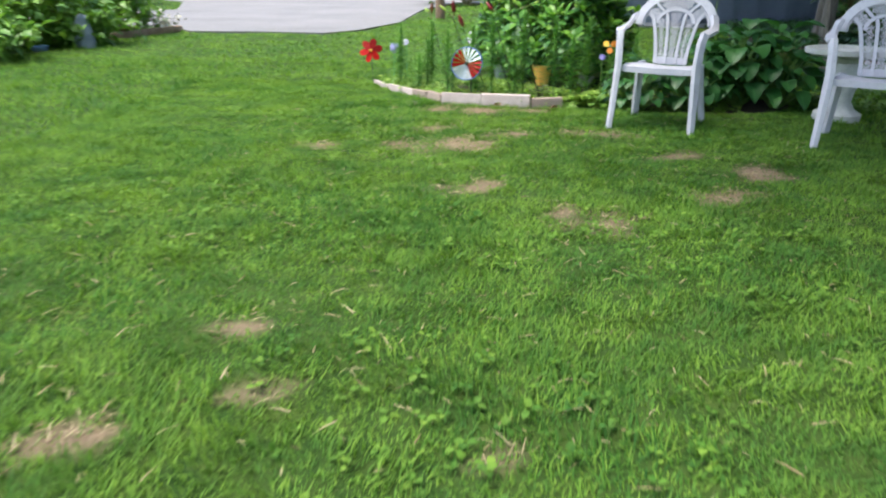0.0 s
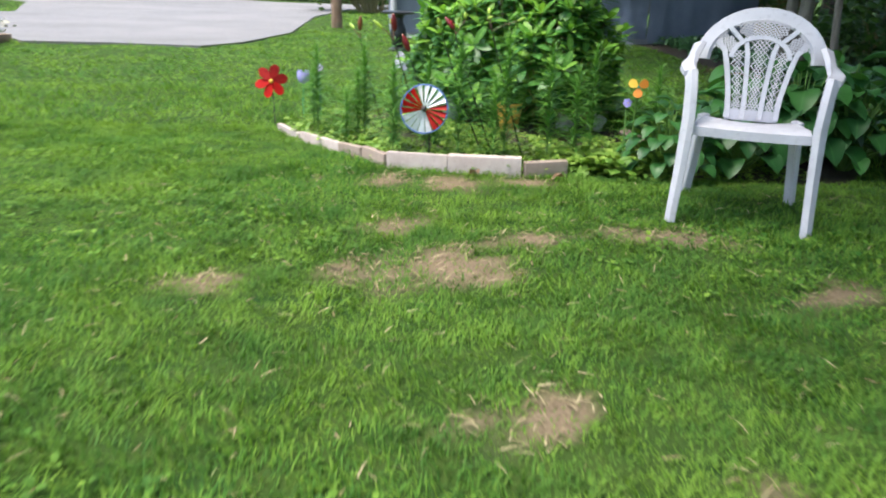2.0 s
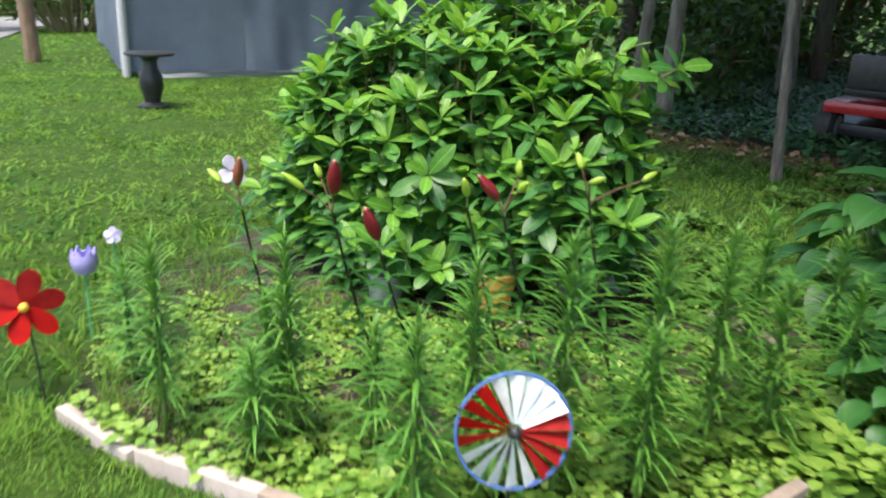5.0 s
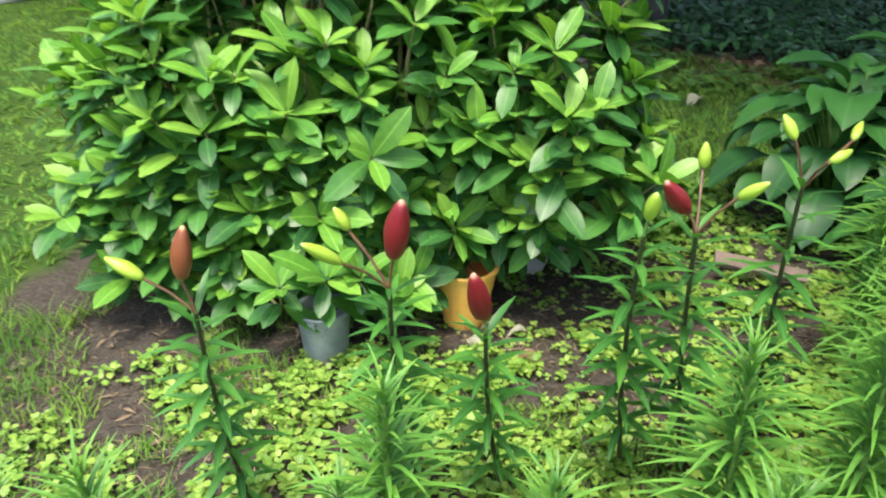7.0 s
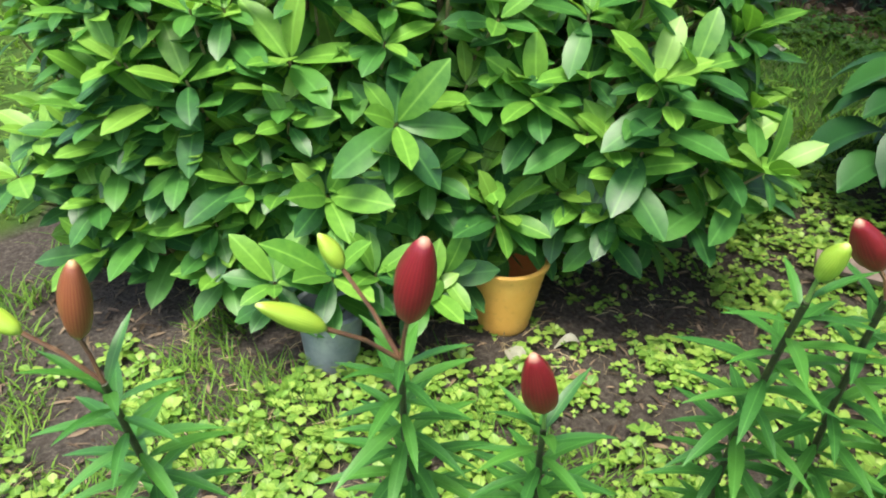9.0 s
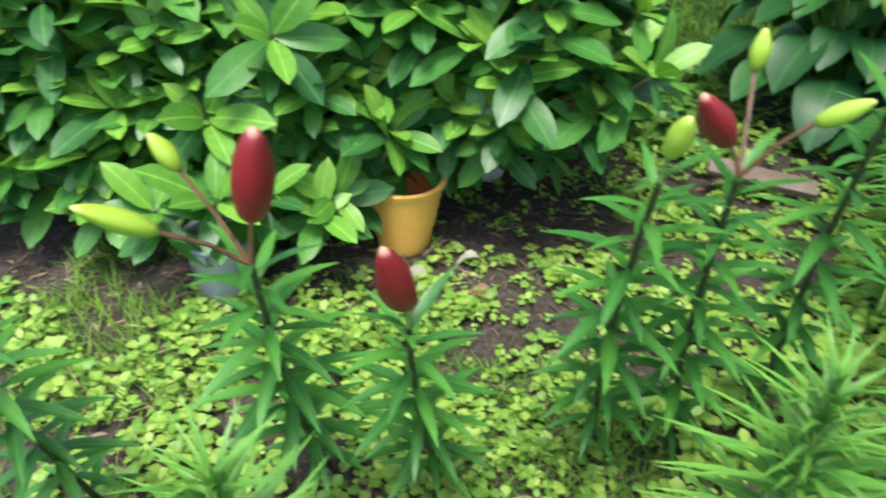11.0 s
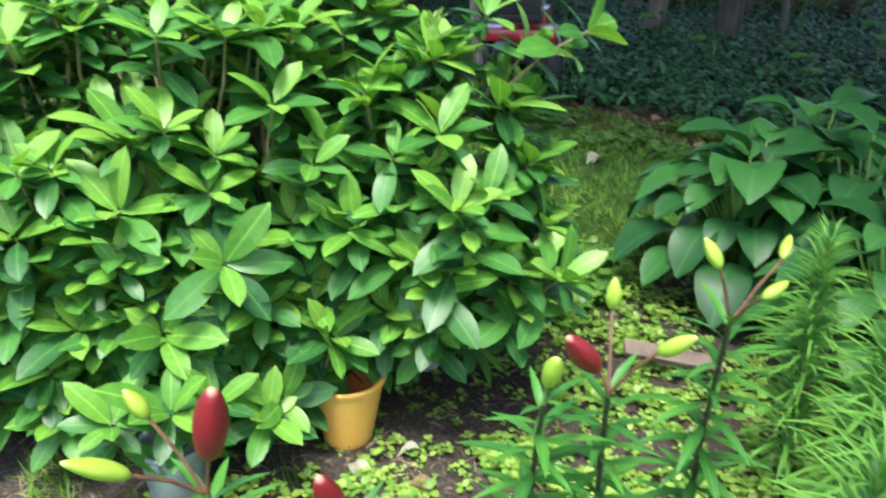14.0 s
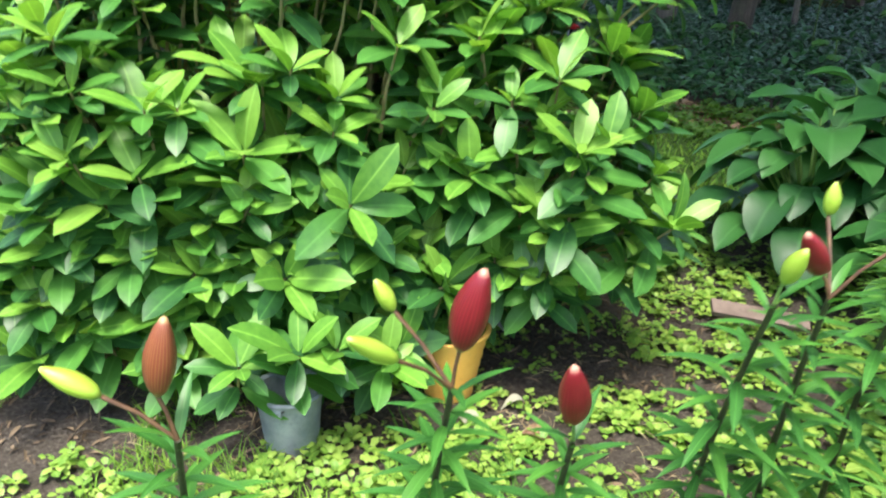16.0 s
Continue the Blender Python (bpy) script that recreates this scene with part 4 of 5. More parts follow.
flower_spinner(-0.758, 8.95, 0.275, (-0.735, 8.9), 0.106, 6, RED_FOIL, YELLOW, BLACK, "red six-petalled metal flower on a thin stake", -8, 0.7, RED_DARK_AND_SHADED)
flower_spinner(1.192, 7.70, 0.46, (1.20, 7.73), 0.052, 3, ORANGE_PETAL, GREEN_ROD, STEM_GREEN, "orange and yellow flower pick among the hostas", -10, 0.6, YELLOW)
flower_spinner(0.1, 10.4, 0.27, (0.11, 10.42), 0.08, 4, LILAC, RED_FOIL, GREEN_ROD, "white and lilac flower pick behind the lilies", 15, 0.75)
flower_spinner(1.14, 7.68, 0.385, (1.15, 7.70), 0.022, 6, PURPLE, YELLOW, STEM_GREEN, "tiny purple flower pick beside the hostas", 0, 0.9)
flower_spinner(-0.5, 9.42, 0.31, (-0.49, 9.43), 0.03, 5, LILAC, PURPLE, GREEN_ROD, "small pale flower pick beside the tulip", 0, 0.9)


def wheel_spinner():
    c = Vector((0.156, 7.875, 0.300))
    foot = Vector((0.19, 7.93, 0.0))
    thing = empty("pinwheel", foot.x, foot.y)
    tagged(thing, "red and silver foil pinwheel with a blue rim on a stake", "pinwheel")
    m = Matrix.Translation(c - foot) @ pose(0, 0, 0, -14, 0, -17)
    rad = 0.122
    blades_ = 18
    for k in range(blades_):
        a0 = 2 * math.pi * k / blades_
        a1 = 2 * math.pi * (k + 0.74) / blades_
        bm = bmesh.new()
        pts = [(0.016, a0, -0.004), (rad * 0.97, a0, -0.012), (rad * 0.97, a1, 0.010), (0.016, a1, 0.004)]
        fr = [bm.verts.new(m @ Vector((r * math.cos(a), d, r * math.sin(a)))) for r, a, d in pts]
        bk = [bm.verts.new(m @ Vector((r * math.cos(a), d + 0.0015, r * math.sin(a)))) for r, a, d in pts]
        bm.faces.new(fr)
        bm.faces.new(bk[::-1])
        for i in range(4):
            j = (i + 1) % 4
            bm.faces.new((fr[j], fr[i], bk[i], bk[j]))
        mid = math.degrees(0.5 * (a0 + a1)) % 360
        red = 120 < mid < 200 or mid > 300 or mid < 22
        part("blade", bm, (RED_FOIL if 120 < mid < 200 else RED_DARK_AND_SHADED) if red else WHITE_FOIL, thing, "red foil blade" if red else "silver foil blade")
    rim = tube(bmesh.new(), [m @ Vector((rad * math.cos(a), 0, rad * math.sin(a))) for a in np.linspace(0, 2 * math.pi, 41)], 0.0038, 6, False)
    part("rim", rim, BLUE_RIM, thing, "blue plastic rim")
    hub = bmesh.new()
    bmesh.ops.create_uvsphere(hub, u_segments=12, v_segments=8, radius=0.014, matrix=m @ pose(0, -0.01, 0))
    part("hub", hub, BLACK, thing)
    part("stake", tube(bmesh.new(), [(0, 0, -0.06), (0, 0, 0.15), tuple(c - foot + Vector((0, 0.016, 0)))], 0.004, 6), BLACK, thing)


wheel_spinner()


def tulip_pick():
    thing = empty("tulip_stake", -0.6, 9.30)
    tagged(thing, "purple plastic tulip on a green rod", "garden ornament")
    part("rod", tube(bmesh.new(), [(0, 0, -0.05), (0, 0, 0.12), (0.004, 0.02, 0.225)], 0.0035, 6), GREEN_ROD, thing)
    bm = lathe([(0.006, 0.215), (0.03, 0.225), (0.042, 0.25), (0.042, 0.275), (0.036, 0.295), (0.03, 0.293), (0.034, 0.27), (0.025, 0.24)], 18, at=(0.004, 0.02, 0))
    for v in bm.verts:
        if v.co.z > 0.285:
            v.co.z += 0.014 * math.cos(6 * math.atan2(v.co.y - 0.02, v.co.x - 0.004))
    part("cup", bm, PURPLE, thing)


tulip_pick()


# ---------- pots ----------
def pot(name, x, y, r0, r1, h, mat, inner, label, ribs=0, tilt=(0, 0)):
    thing = empty(name, x, y, float(ground_height(x, y)) - 0.006)
    thing.matrix_basis = pose(x, y, float(ground_height(x, y)) - 0.006, tilt[0], tilt[1], 20)
    tagged(thing, label, "flower pot" if "pot" in name else "bucket")
    prof = [(r0 * 0.96, 0), (r0, 0.006)]
    steps = 14
    for i in range(1, steps):
        s = i / steps
        prof.append((r0 + (r1 - r0) * s + (0.0022 * (i % 2) if ribs else 0), h * s))
    prof += [(r1 + 0.004, h * 0.94), (r1 + 0.007, h), (r1 + 0.001, h + 0.003), (r1 - 0.006, h)]
    bm = lathe(prof + [(r1 - 0.009, h * 0.9), (r0 - 0.006, h * 0.25)], 36)
    body = part("body", bm, mat, thing)
    lining = lathe([(r1 - 0.0105, h * 0.93), (r0 - 0.0075, h * 0.32), (0.004, h * 0.3)], 36, caps=False)
    part("lining", lining, inner, thing)
    return thing


pot("flower_pot", 0.782, 9.035, 0.055, 0.09, 0.185, ORANGE, ORANGE_IN, "orange woven-texture plastic pot before the bush", 1)
bucket = pot("zinc_bucket", 0.415, 9.21, 0.055, 0.07, 0.15, ZINC, ZINC, "grey galvanised bucket under the bush", 0)
for s in (-1, 1):
    part("ear", box(bmesh.new(), 0.072 * s, 0, 0.128, 0.008, 0.024, 0.028, 0, 0.003), ZINC, bucket)
part("handle", tube(bmesh.new(), [(0.075 * math.cos(a), -0.045 * math.sin(a), 0.13 + 0.03 * math.sin(a)) for a in np.linspace(0, math.pi, 12)], 0.0028, 6), BLACK, bucket)
pot("grey_flower_pot", 1.16, 9.07, 0.05, 0.07, 0.1, GREY_POT, GREY_POT, "small pale grey pot half under the bush", 0, (8, 12))
pot("grey_flower_pot", 1.36, 9.04, 0.05, 0.065, 0.1, GREY_POT, GREY_POT, "small pale grey pot half under the bush", 0, (-20, 30))


# ---------- board and stray leaves ----------
board = part("board", box(bmesh.new(), 0, 0, 0, 0.27, 0.055, 0.02, 0, 0.004, 0.004), WOOD)
board.matrix_basis = pose(1.47, 8.44, 0.06, 26, 8, -64)
tagged(board, "weathered grey-brown board lying under the hostas", "board")


def stray_leaf(x, y, size, turn, mat, label, curl=0.5, lift=0.02):
    v, f, uv = leaf_shape(0.6, 0.35, curl, 5, 0.5)
    bm = bmesh.new()
    vs = [bm.verts.new(Vector(q) * size) for q in v]
    for q in f:
        bm.faces.new([vs[i] for i in q])
    bmesh.ops.solidify(bm, geom=list(bm.faces), thickness=0.0015)
    ob = part("fallen_leaf", bm, mat)
    ob.matrix_basis = pose(x, y, float(ground_height(x, y)) + lift, 8, 4, turn)
    tagged(ob, label, "fallen leaf")


for q in [(0.685, 8.95, 0.075, 160, PALE_LEAF, "curled whitish dead leaf beside the orange pot"), (0.82, 8.85, 0.055, 40, PALE_LEAF, "pale dry leaf lying on the bed soil"), (0.70, 8.80, 0.07, 200, DRY, "tan dead leaf on the bed soil"),
          (0.73, 8.13, 0.1, -60, PALE_LEAF, "long straw-coloured dead leaf on the soil"), (0.42, 7.64, 0.075, 30, DRY, "orange-brown curled leaf on the bare patch"), (0.84, 7.61, 0.07, 100, DRY, "orange-brown curled leaf beside the edging"),
          (-0.22, 7.72, 0.05, 10, PALE_LEAF, "small whitish leaf on the grass"), (3.4, 9.37, 0.13, 80, PALE_LEAF, "large bleached leaf lying in the grass strip"), (4.0, 9.75, 0.12, 20, PALE_LEAF, "bleached dead leaf among the litter")]:
    stray_leaf(*q)


# ---------- chairs ----------
def chair(x, y, turn):
    thing = empty("garden_chair", x, y, float(ground_height(x, y)), turn)
    thing.scale = (1.0, 0.87, 0.93)
    tagged(thing, "white moulded plastic garden armchair with lattice back", "chair", "white garden chairs")
    # front is -y; the seat
    bm = bmesh.new()
    nu, nv = 9, 9
    top, low = [], []
    for j in range(nv):
        v = j / (nv - 1)
        for i in range(nu):
            u = i / (nu - 1) * 2 - 1
            w = 0.215 - 0.03 * v
            z = 0.435 - 0.03 * v - 0.012 * (1 - u * u) * (0.4 + v) - (0.018 * (1 - v / 0.12) ** 2 if v < 0.12 else 0)
            p = (u * w, -0.22 + 0.43 * v, z)
            top.append(bm.verts.new(p))
            low.append(bm.verts.new((p[0], p[1], p[2] - 0.008 - (0.03 if i in (0, nu - 1) or j in (0,) else 0))))
    for j in range(nv - 1):
        for i in range(nu - 1):
            a = j * nu + i
            bm.faces.new((top[a], top[a + 1], top[a + nu + 1], top[a + nu]))
            bm.faces.new((low[a], low[a + nu], low[a + nu + 1], low[a + 1]))
    rim = [i for i in range(nu)] + [j * nu + nu - 1 for j in range(1, nv)] + [nv * nu - 1 - i for i in range(1, nu)] + [(nv - 1 - j) * nu for j in range(1, nv - 1)]
    for a, b in zip(rim, rim[1:] + rim[:1]):
        bm.faces.new((top[b], top[a], low[a], low[b]))
    part("seat", bm, PLASTIC, thing)
    # front leg runs up into the arm and over the back as one band
    def band(bm, pts, wides, normals, thick=0.012):
        sect = []
        for p, w, nrm in zip(pts, wides, normals):
            p, nrm = Vector(p), Vector(nrm).normalized()
            sect.append((p, w, nrm))
        rings = []
        for k, (p, w, nrm) in enumerate(sect):
            d = (sect[min(k + 1, len(sect) - 1)][0] - sect[max(k - 1, 0)][0]).normalized()
            side = d.cross(nrm).normalized()
            out = side.cross(d).normalized()
            ring = []
            for a, b in ((-0.5, -0.3), (-0.4, 0.5), (0.4, 0.5), (0.5, -0.3), (0.42, -0.5), (0, 0.0), (-0.42, -0.5)):
                ring.append(bm.verts.new(p + side * (a * w) + out * (b * thick * 2)))
            rings.append(ring)
        for r0, r1 in zip(rings, rings[1:]):
            for i in range(len(r0)):
                j = (i + 1) % len(r0)
                bm.faces.new((r0[i], r0[j], r1[j], r1[i]))
        bm.faces.new(rings[0][::-1])
        bm.faces.new(rings[-1])
        return bm
    for s in (-1, 1):
        part("front_leg", band(bmesh.new(), [(s * 0.255, -0.27, 0.0), (s * 0.245, -0.245, 0.22), (s * 0.238, -0.225, 0.44), (s * 0.245, -0.205, 0.58), (s * 0.255, -0.17, 0.635)], [0.042, 0.05, 0.06, 0.055, 0.058],
                               [(s, -0.7, 0)] * 4 + [(s, -0.3, 0.8)], 0.014), PLASTIC, thing)
        part("armrest", band(bmesh.new(), [(s * 0.255, -0.175, 0.632), (s * 0.272, -0.09, 0.645), (s * 0.275, 0.03, 0.65), (s * 0.262, 0.12, 0.675), (s * 0.245, 0.17, 0.73)], [0.058, 0.064, 0.06, 0.056, 0.06],
                             [(0.3 * s, 0, 1), (0.2 * s, 0, 1), (0.3 * s, -0.1, 1), (s, -0.5, 0.7), (s, -1, 0.2)], 0.012), PLASTIC, thing)
        part("back_leg", band(bmesh.new(), [(s * 0.225, 0.30, 0.0), (s * 0.205, 0.235, 0.22), (s * 0.19, 0.20, 0.41)], [0.05, 0.055, 0.06], [(s, 0.7, 0)] * 3, 0.014), PLASTIC, thing)
    lean = lambda z: 0.175 + 0.24 * (z - 0.42)
    arch = []
    for a in np.linspace(-0.02, math.pi + 0.02, 19):
        z = 0.665 + 0.20 * math.sin(a)
        arch.append((0.232 * math.cos(a) * (1.0 if a > 0 else 1.0), lean(z) - 0.0, z))
    part("back_frame", band(bmesh.new(), arch, [0.066] * 19, [(0.35 * math.cos(a), -1, 0.2) for a in np.linspace(-0.02, math.pi + 0.02, 19)], 0.013), PLASTIC, thing)

    # back panel: three tapering lattice bands and the lattice over the arch, between solid ribs
    def panel(u0, u1, z0, z1, shape):
        """A lattice of crossing bars in one opening of the back."""
        bm = bmesh.new()
        def at(u, v):
            x_, z_ = shape(u, v)
            return Vector((x_, lean(z_) - 0.012, z_))
        cols, rows = u1, z1
        for k in range(-rows, cols + 1):
            for flip in (0, 1):
                pts = []
                for q in np.linspace(0, 1, 9):
                    u = (k + rows * q) / cols
                    if 0 <= u <= 1:
                        pts.append(at(1 - u if flip else u, q))
                if len(pts) > 1:
                    tube(bm, pts, 0.0024, 4, False)
        part("lattice", bm, PLASTIC, thing)
    half = lambda z: 0.098 + 0.055 * max(0, (z - 0.44) / 0.3) ** 1.6
    def upright(c0, c1):
        def f(u, v):
            z = 0.45 + (0.305 - 0.036 * abs(c0 + c1)) * v
            return (c0 + (c1 - c0) * u) * half(z), z
        return f
    for c0, c1, cols in ((-0.92, -0.42, 4), (-0.3, 0.3, 5), (0.42, 0.92, 4)):
        panel(0, cols, 0, 15, upright(c0, c1))
    def crown(a0, a1):
        def f(u, v):
            a = a0 + (a1 - a0) * u
            r_ = 0.105 + 0.075 * v
            return 1.12 * r_ * math.cos(a), 0.665 + 1.02 * r_ * math.sin(a)
        return f
    for a0, a1, cols in ((0.25, 0.75, 5), (0.95, math.pi - 0.95, 10), (math.pi - 0.75, math.pi - 0.25, 5)):
        panel(0, cols, 0, 6, crown(a0, a1))
    for c in (-1.0, -0.36, 0.36, 1.0):
        pts = [(c * half(z), lean(z) - 0.006, z) for z in np.linspace(0.41, 0.70, 7)]
        if abs(c) == 1.0:
            pts += [(c * 0.175, lean(0.745), 0.745)]
        else:
            pts += [(c * 0.18, lean(0.755), 0.755)]
        part("back_rib", band(bmesh.new(), pts, [0.022 if abs(c) < 1 else 0.024] * len(pts), [(0, -1, 0.2)] * len(pts), 0.009), PLASTIC, thing)
    inner = [(0.118 * math.cos(a), lean(0.665 + 0.102 * math.sin(a)) - 0.006, 0.665 + 0.102 * math.sin(a)) for a in np.linspace(0.1, math.pi - 0.1, 11)]
    part("back_arch", band(bmesh.new(), inner, [0.022] * 11, [(0, -1, 0.2)] * 11, 0.009), PLASTIC, thing)
    for a in (0.85, math.pi - 0.85):
        part("back_rib", band(bmesh.new(), [(1.1 * r_ * math.cos(a), lean(0.665 + r_ * math.sin(a)) - 0.006, 0.665 + r_ * math.sin(a)) for r_ in (0.1, 0.14, 0.19)], [0.022] * 3, [(0, -1, 0.2)] * 3, 0.009), PLASTIC, thing)
    part("back_sill", box(bmesh.new(), 0, 0.178, 0.425, 0.21, 0.016, 0.05, 0, 0.005), PLASTIC, thing)


chair(1.447, 7.01, -24)
chair(2.525, 6.495, -24)


# ---------- bird bath and pedestal ----------
bath = empty("bird_bath", 2.7, 7.36, float(ground_height(2.7, 7.36)))
tagged(bath, "low pale concrete bird bath with a flat basin", "bird bath")
part("pedestal", lathe([(0.15, 0.0), (0.15, 0.05), (0.10, 0.08), (0.075, 0.13), (0.085, 0.2), (0.115, 0.27), (0.10, 0.33), (0.08, 0.38), (0.12, 0.415)], 22, wobble=0.03), CONCRETE, bath)
part("basin", lathe([(0.10, 0.412), (0.22, 0.43), (0.26, 0.445), (0.262, 0.475), (0.245, 0.478), (0.22, 0.455), (0.05, 0.445)], 30), CONCRETE, bath)

stand = empty("pedestal_table", 0.12, 14.1)
tagged(stand, "small black turned pedestal with a flat top", "pedestal")
part("column", lathe([(0.13, 0.0), (0.13, 0.03), (0.07, 0.06), (0.075, 0.1), (0.105, 0.2), (0.1, 0.28), (0.065, 0.36), (0.06, 0.42), (0.09, 0.46)], 20), BLACK, stand)
part("top", lathe([(0.08, 0.458), (0.2, 0.468), (0.215, 0.475), (0.215, 0.49), (0.2, 0.495)], 28), BLACK, stand)


# ---------- fabric shelter ----------
def shelter():
    thing = empty("fabric_shelter", 2.8, 16.4)
    tagged(thing, "blue-grey tarpaulin shelter with loose folds", "shelter")
    def sheet(x0, x1, y0, y1, z0, z1, cols, rows, fold):
        bm = bmesh.new()
        g = []
        for j in range(rows + 1):
            for i in range(cols + 1):
                u, v = i / cols, j / rows
                w = fold * (math.sin(9 * u + 3.5 * v + 1) + 0.6 * math.sin(23 * u - 6 * v) + 0.3 * math.sin(51 * u + 4 * v)) * (1.1 - 0.7 * v)
                nx_, ny_ = (y1 - y0), -(x1 - x0)
                k = math.hypot(nx_, ny_)
                g.append(bm.verts.new((x0 + (x1 - x0) * u + w * nx_ / k, y0 + (y1 - y0) * u + w * ny_ / k, z0 + (z1 - z0) * v)))
        for j in range(rows):
            for i in range(cols):
                a = j * (cols + 1) + i
                bm.faces.new((g[a], g[a + 1], g[a + cols + 2], g[a + cols + 1]))
        bmesh.ops.solidify(bm, geom=list(bm.faces), thickness=0.006)
        return bm
    part("flat_wall", sheet(-2.75, -1.35, 0, 0.0, 0.06, 2.3, 16, 12, 0.006), TARP, thing)
    part("folded_wall", sheet(-1.35, 1.35, 0.01, 0.05, 0.02, 2.3, 90, 22, 0.035), TARP, thing)
    part("end_wall", sheet(1.35, 3.3, 0.05, 0.4, 0.02, 2.3, 40, 12, 0.02), TARP, thing)
    part("side_wall", sheet(-2.75, -2.75, 5.0, 0.0, 0.05, 2.3, 30, 10, 0.02), TARP, thing)
    part("hem", sheet(-2.6, 1.35, -0.12, -0.08, 0.01, 0.09, 60, 3, 0.02), TARP_PALE, thing)
    part("roof", box(bmesh.new(), 0.25, 2.4, 2.36, 6.3, 5.3, 0.12, 0, 0.05), TARP, thing)
    part("corner_post", tube(bmesh.new(), [(-2.72, -0.05, 0), (-2.72, -0.05, 2.3)], 0.05, 12), PLASTIC, thing, "white corner post")


shelter()


# ---------- pole ----------
pole = part("utility_pole", tube(bmesh.new(), [(0, 0, -0.1), (-0.03, 0, 1.2), (-0.2, 0, 3.5), (-0.35, 0, 8.0)], [0.1, 0.088, 0.082, 0.07], 16), POLE_WOOD)
pole.matrix_basis = pose(-0.9, 18.2, 0)
tagged(pole, "brown wooden pole standing by the driveway", "pole")


# ---------- trees ----------
KITE = (np.array([(0, 0, 0), (0.34, 0.45, 0.05), (0, 1, -0.1), (-0.34, 0.45, 0.05)]), [(0, 1, 2), (0, 2, 3)], np.array([(0.5, 0), (1, 0.45), (0.5, 1), (0, 0.45)]))


def tree(name, x, y, radius, tall, lean, bark, crown_low, crown_wide, seed, leaves=12000, size=0.26, label="", limbs=9):
    r = np.random.default_rng(seed)
    thing = empty(name, x, y)
    tagged(thing, label, "tree", "trees of the wood")
    pts, rad = [], []
    for i in range(11):
        s = i / 10
        pts.append(np.array((lean[0] * s * tall + 0.12 * math.sin(3 * s + seed), lean[1] * s * tall + 0.1 * math.sin(4 * s + 2 * seed) - 0.1 * math.sin(2 * seed), tall * s - 0.1)))
        rad.append(radius * (1.25 if i == 0 else 1.0) * (1 - 0.8 * s))
    pts = [p - np.array((pts[0][0], pts[0][1], 0)) for p in pts]
    bm = tube(bmesh.new(), [tuple(p) for p in pts], rad, 12)
    ends = []
    for k in range(limbs):
        s = crown_low + (1 - crown_low) * (k + 0.5) / limbs
        i = min(9, int(s * 10))
        p = pts[i] + (pts[i + 1] - pts[i]) * (s * 10 - i)
        a = 2.4 * k + seed
        reach = crown_wide * r.uniform(0.6, 1.1) * (1.1 - 0.55 * s)
        e = p + np.array((reach * math.cos(a), reach * math.sin(a), reach * r.uniform(0.1, 0.5)))
        m = 0.5 * (p + e) + np.array((0, 0, 0.12 * reach))
        tube(bm, [tuple(p), tuple(m), tuple(e)], [rad[i] * 0.45, rad[i] * 0.28, 0.012], 6, False)
        ends += [(m, 0.8), (e, 1.0)]
    ends.append((pts[-1], 1.0))
    part("trunk", bm, bark, thing)
    per = leaves // len(ends)
    P = np.concatenate([e + r.normal(0, 0.34 * crown_wide * k, (per, 3)) * (0.75, 0.75, 0.5) for e, k in ends])
    a, e = r.uniform(0, 6.28, len(P)), r.normal(-0.3, 0.4, len(P))
    d = np.stack([np.cos(a) * np.cos(e), np.sin(a) * np.cos(e), np.sin(e)], -1)
    u = np.stack([r.normal(0, 0.4, len(P)), r.normal(0, 0.4, len(P)), np.ones(len(P))], -1)
    part("crown", scattered("crown", KITE, P, d, u, size * r.uniform(0.6, 1.3, len(P))), CROWN, thing)["kind"] = "stuff"
    return thing


GREY = "slim grey-barked woodland tree with a high crown"
tree("tree", 4.57, 12.86, 0.066, 9.0, (0.02, 0.0), BARK, 0.3, 3.0, 1, 16000, label=GREY)
tree("tree", 4.47, 12.31, 0.075, 9.5, (0.02, -0.02), BARK, 0.3, 3.2, 2, 16000, label=GREY)
tree("tree", 3.73, 10.28, 0.033, 7.0, (-0.01, 0.0), BARK, 0.5, 1.6, 3, label="thin grey sapling at the edge of the wood")
t4 = tree("tree", 8.5, 10.7, 0.105, 10.0, (0.05, -0.10), BARK, 0.45, 2.6, 4, 5500, label="grey-barked tree leaning to one side")
t5 = tree("tree", 8.4, 9.85, 0.115, 10.5, (0.02, -0.04), BARK_DARK, 0.45, 2.7, 5, 5500, label="dark-barked straight tree in the wood")
tree("tree", 8.95, 9.35, 0.035, 4.0, (0.0, -0.06), BARK, 0.55, 0.9, 6, 900, label="thin sapling with a bare pale stem")
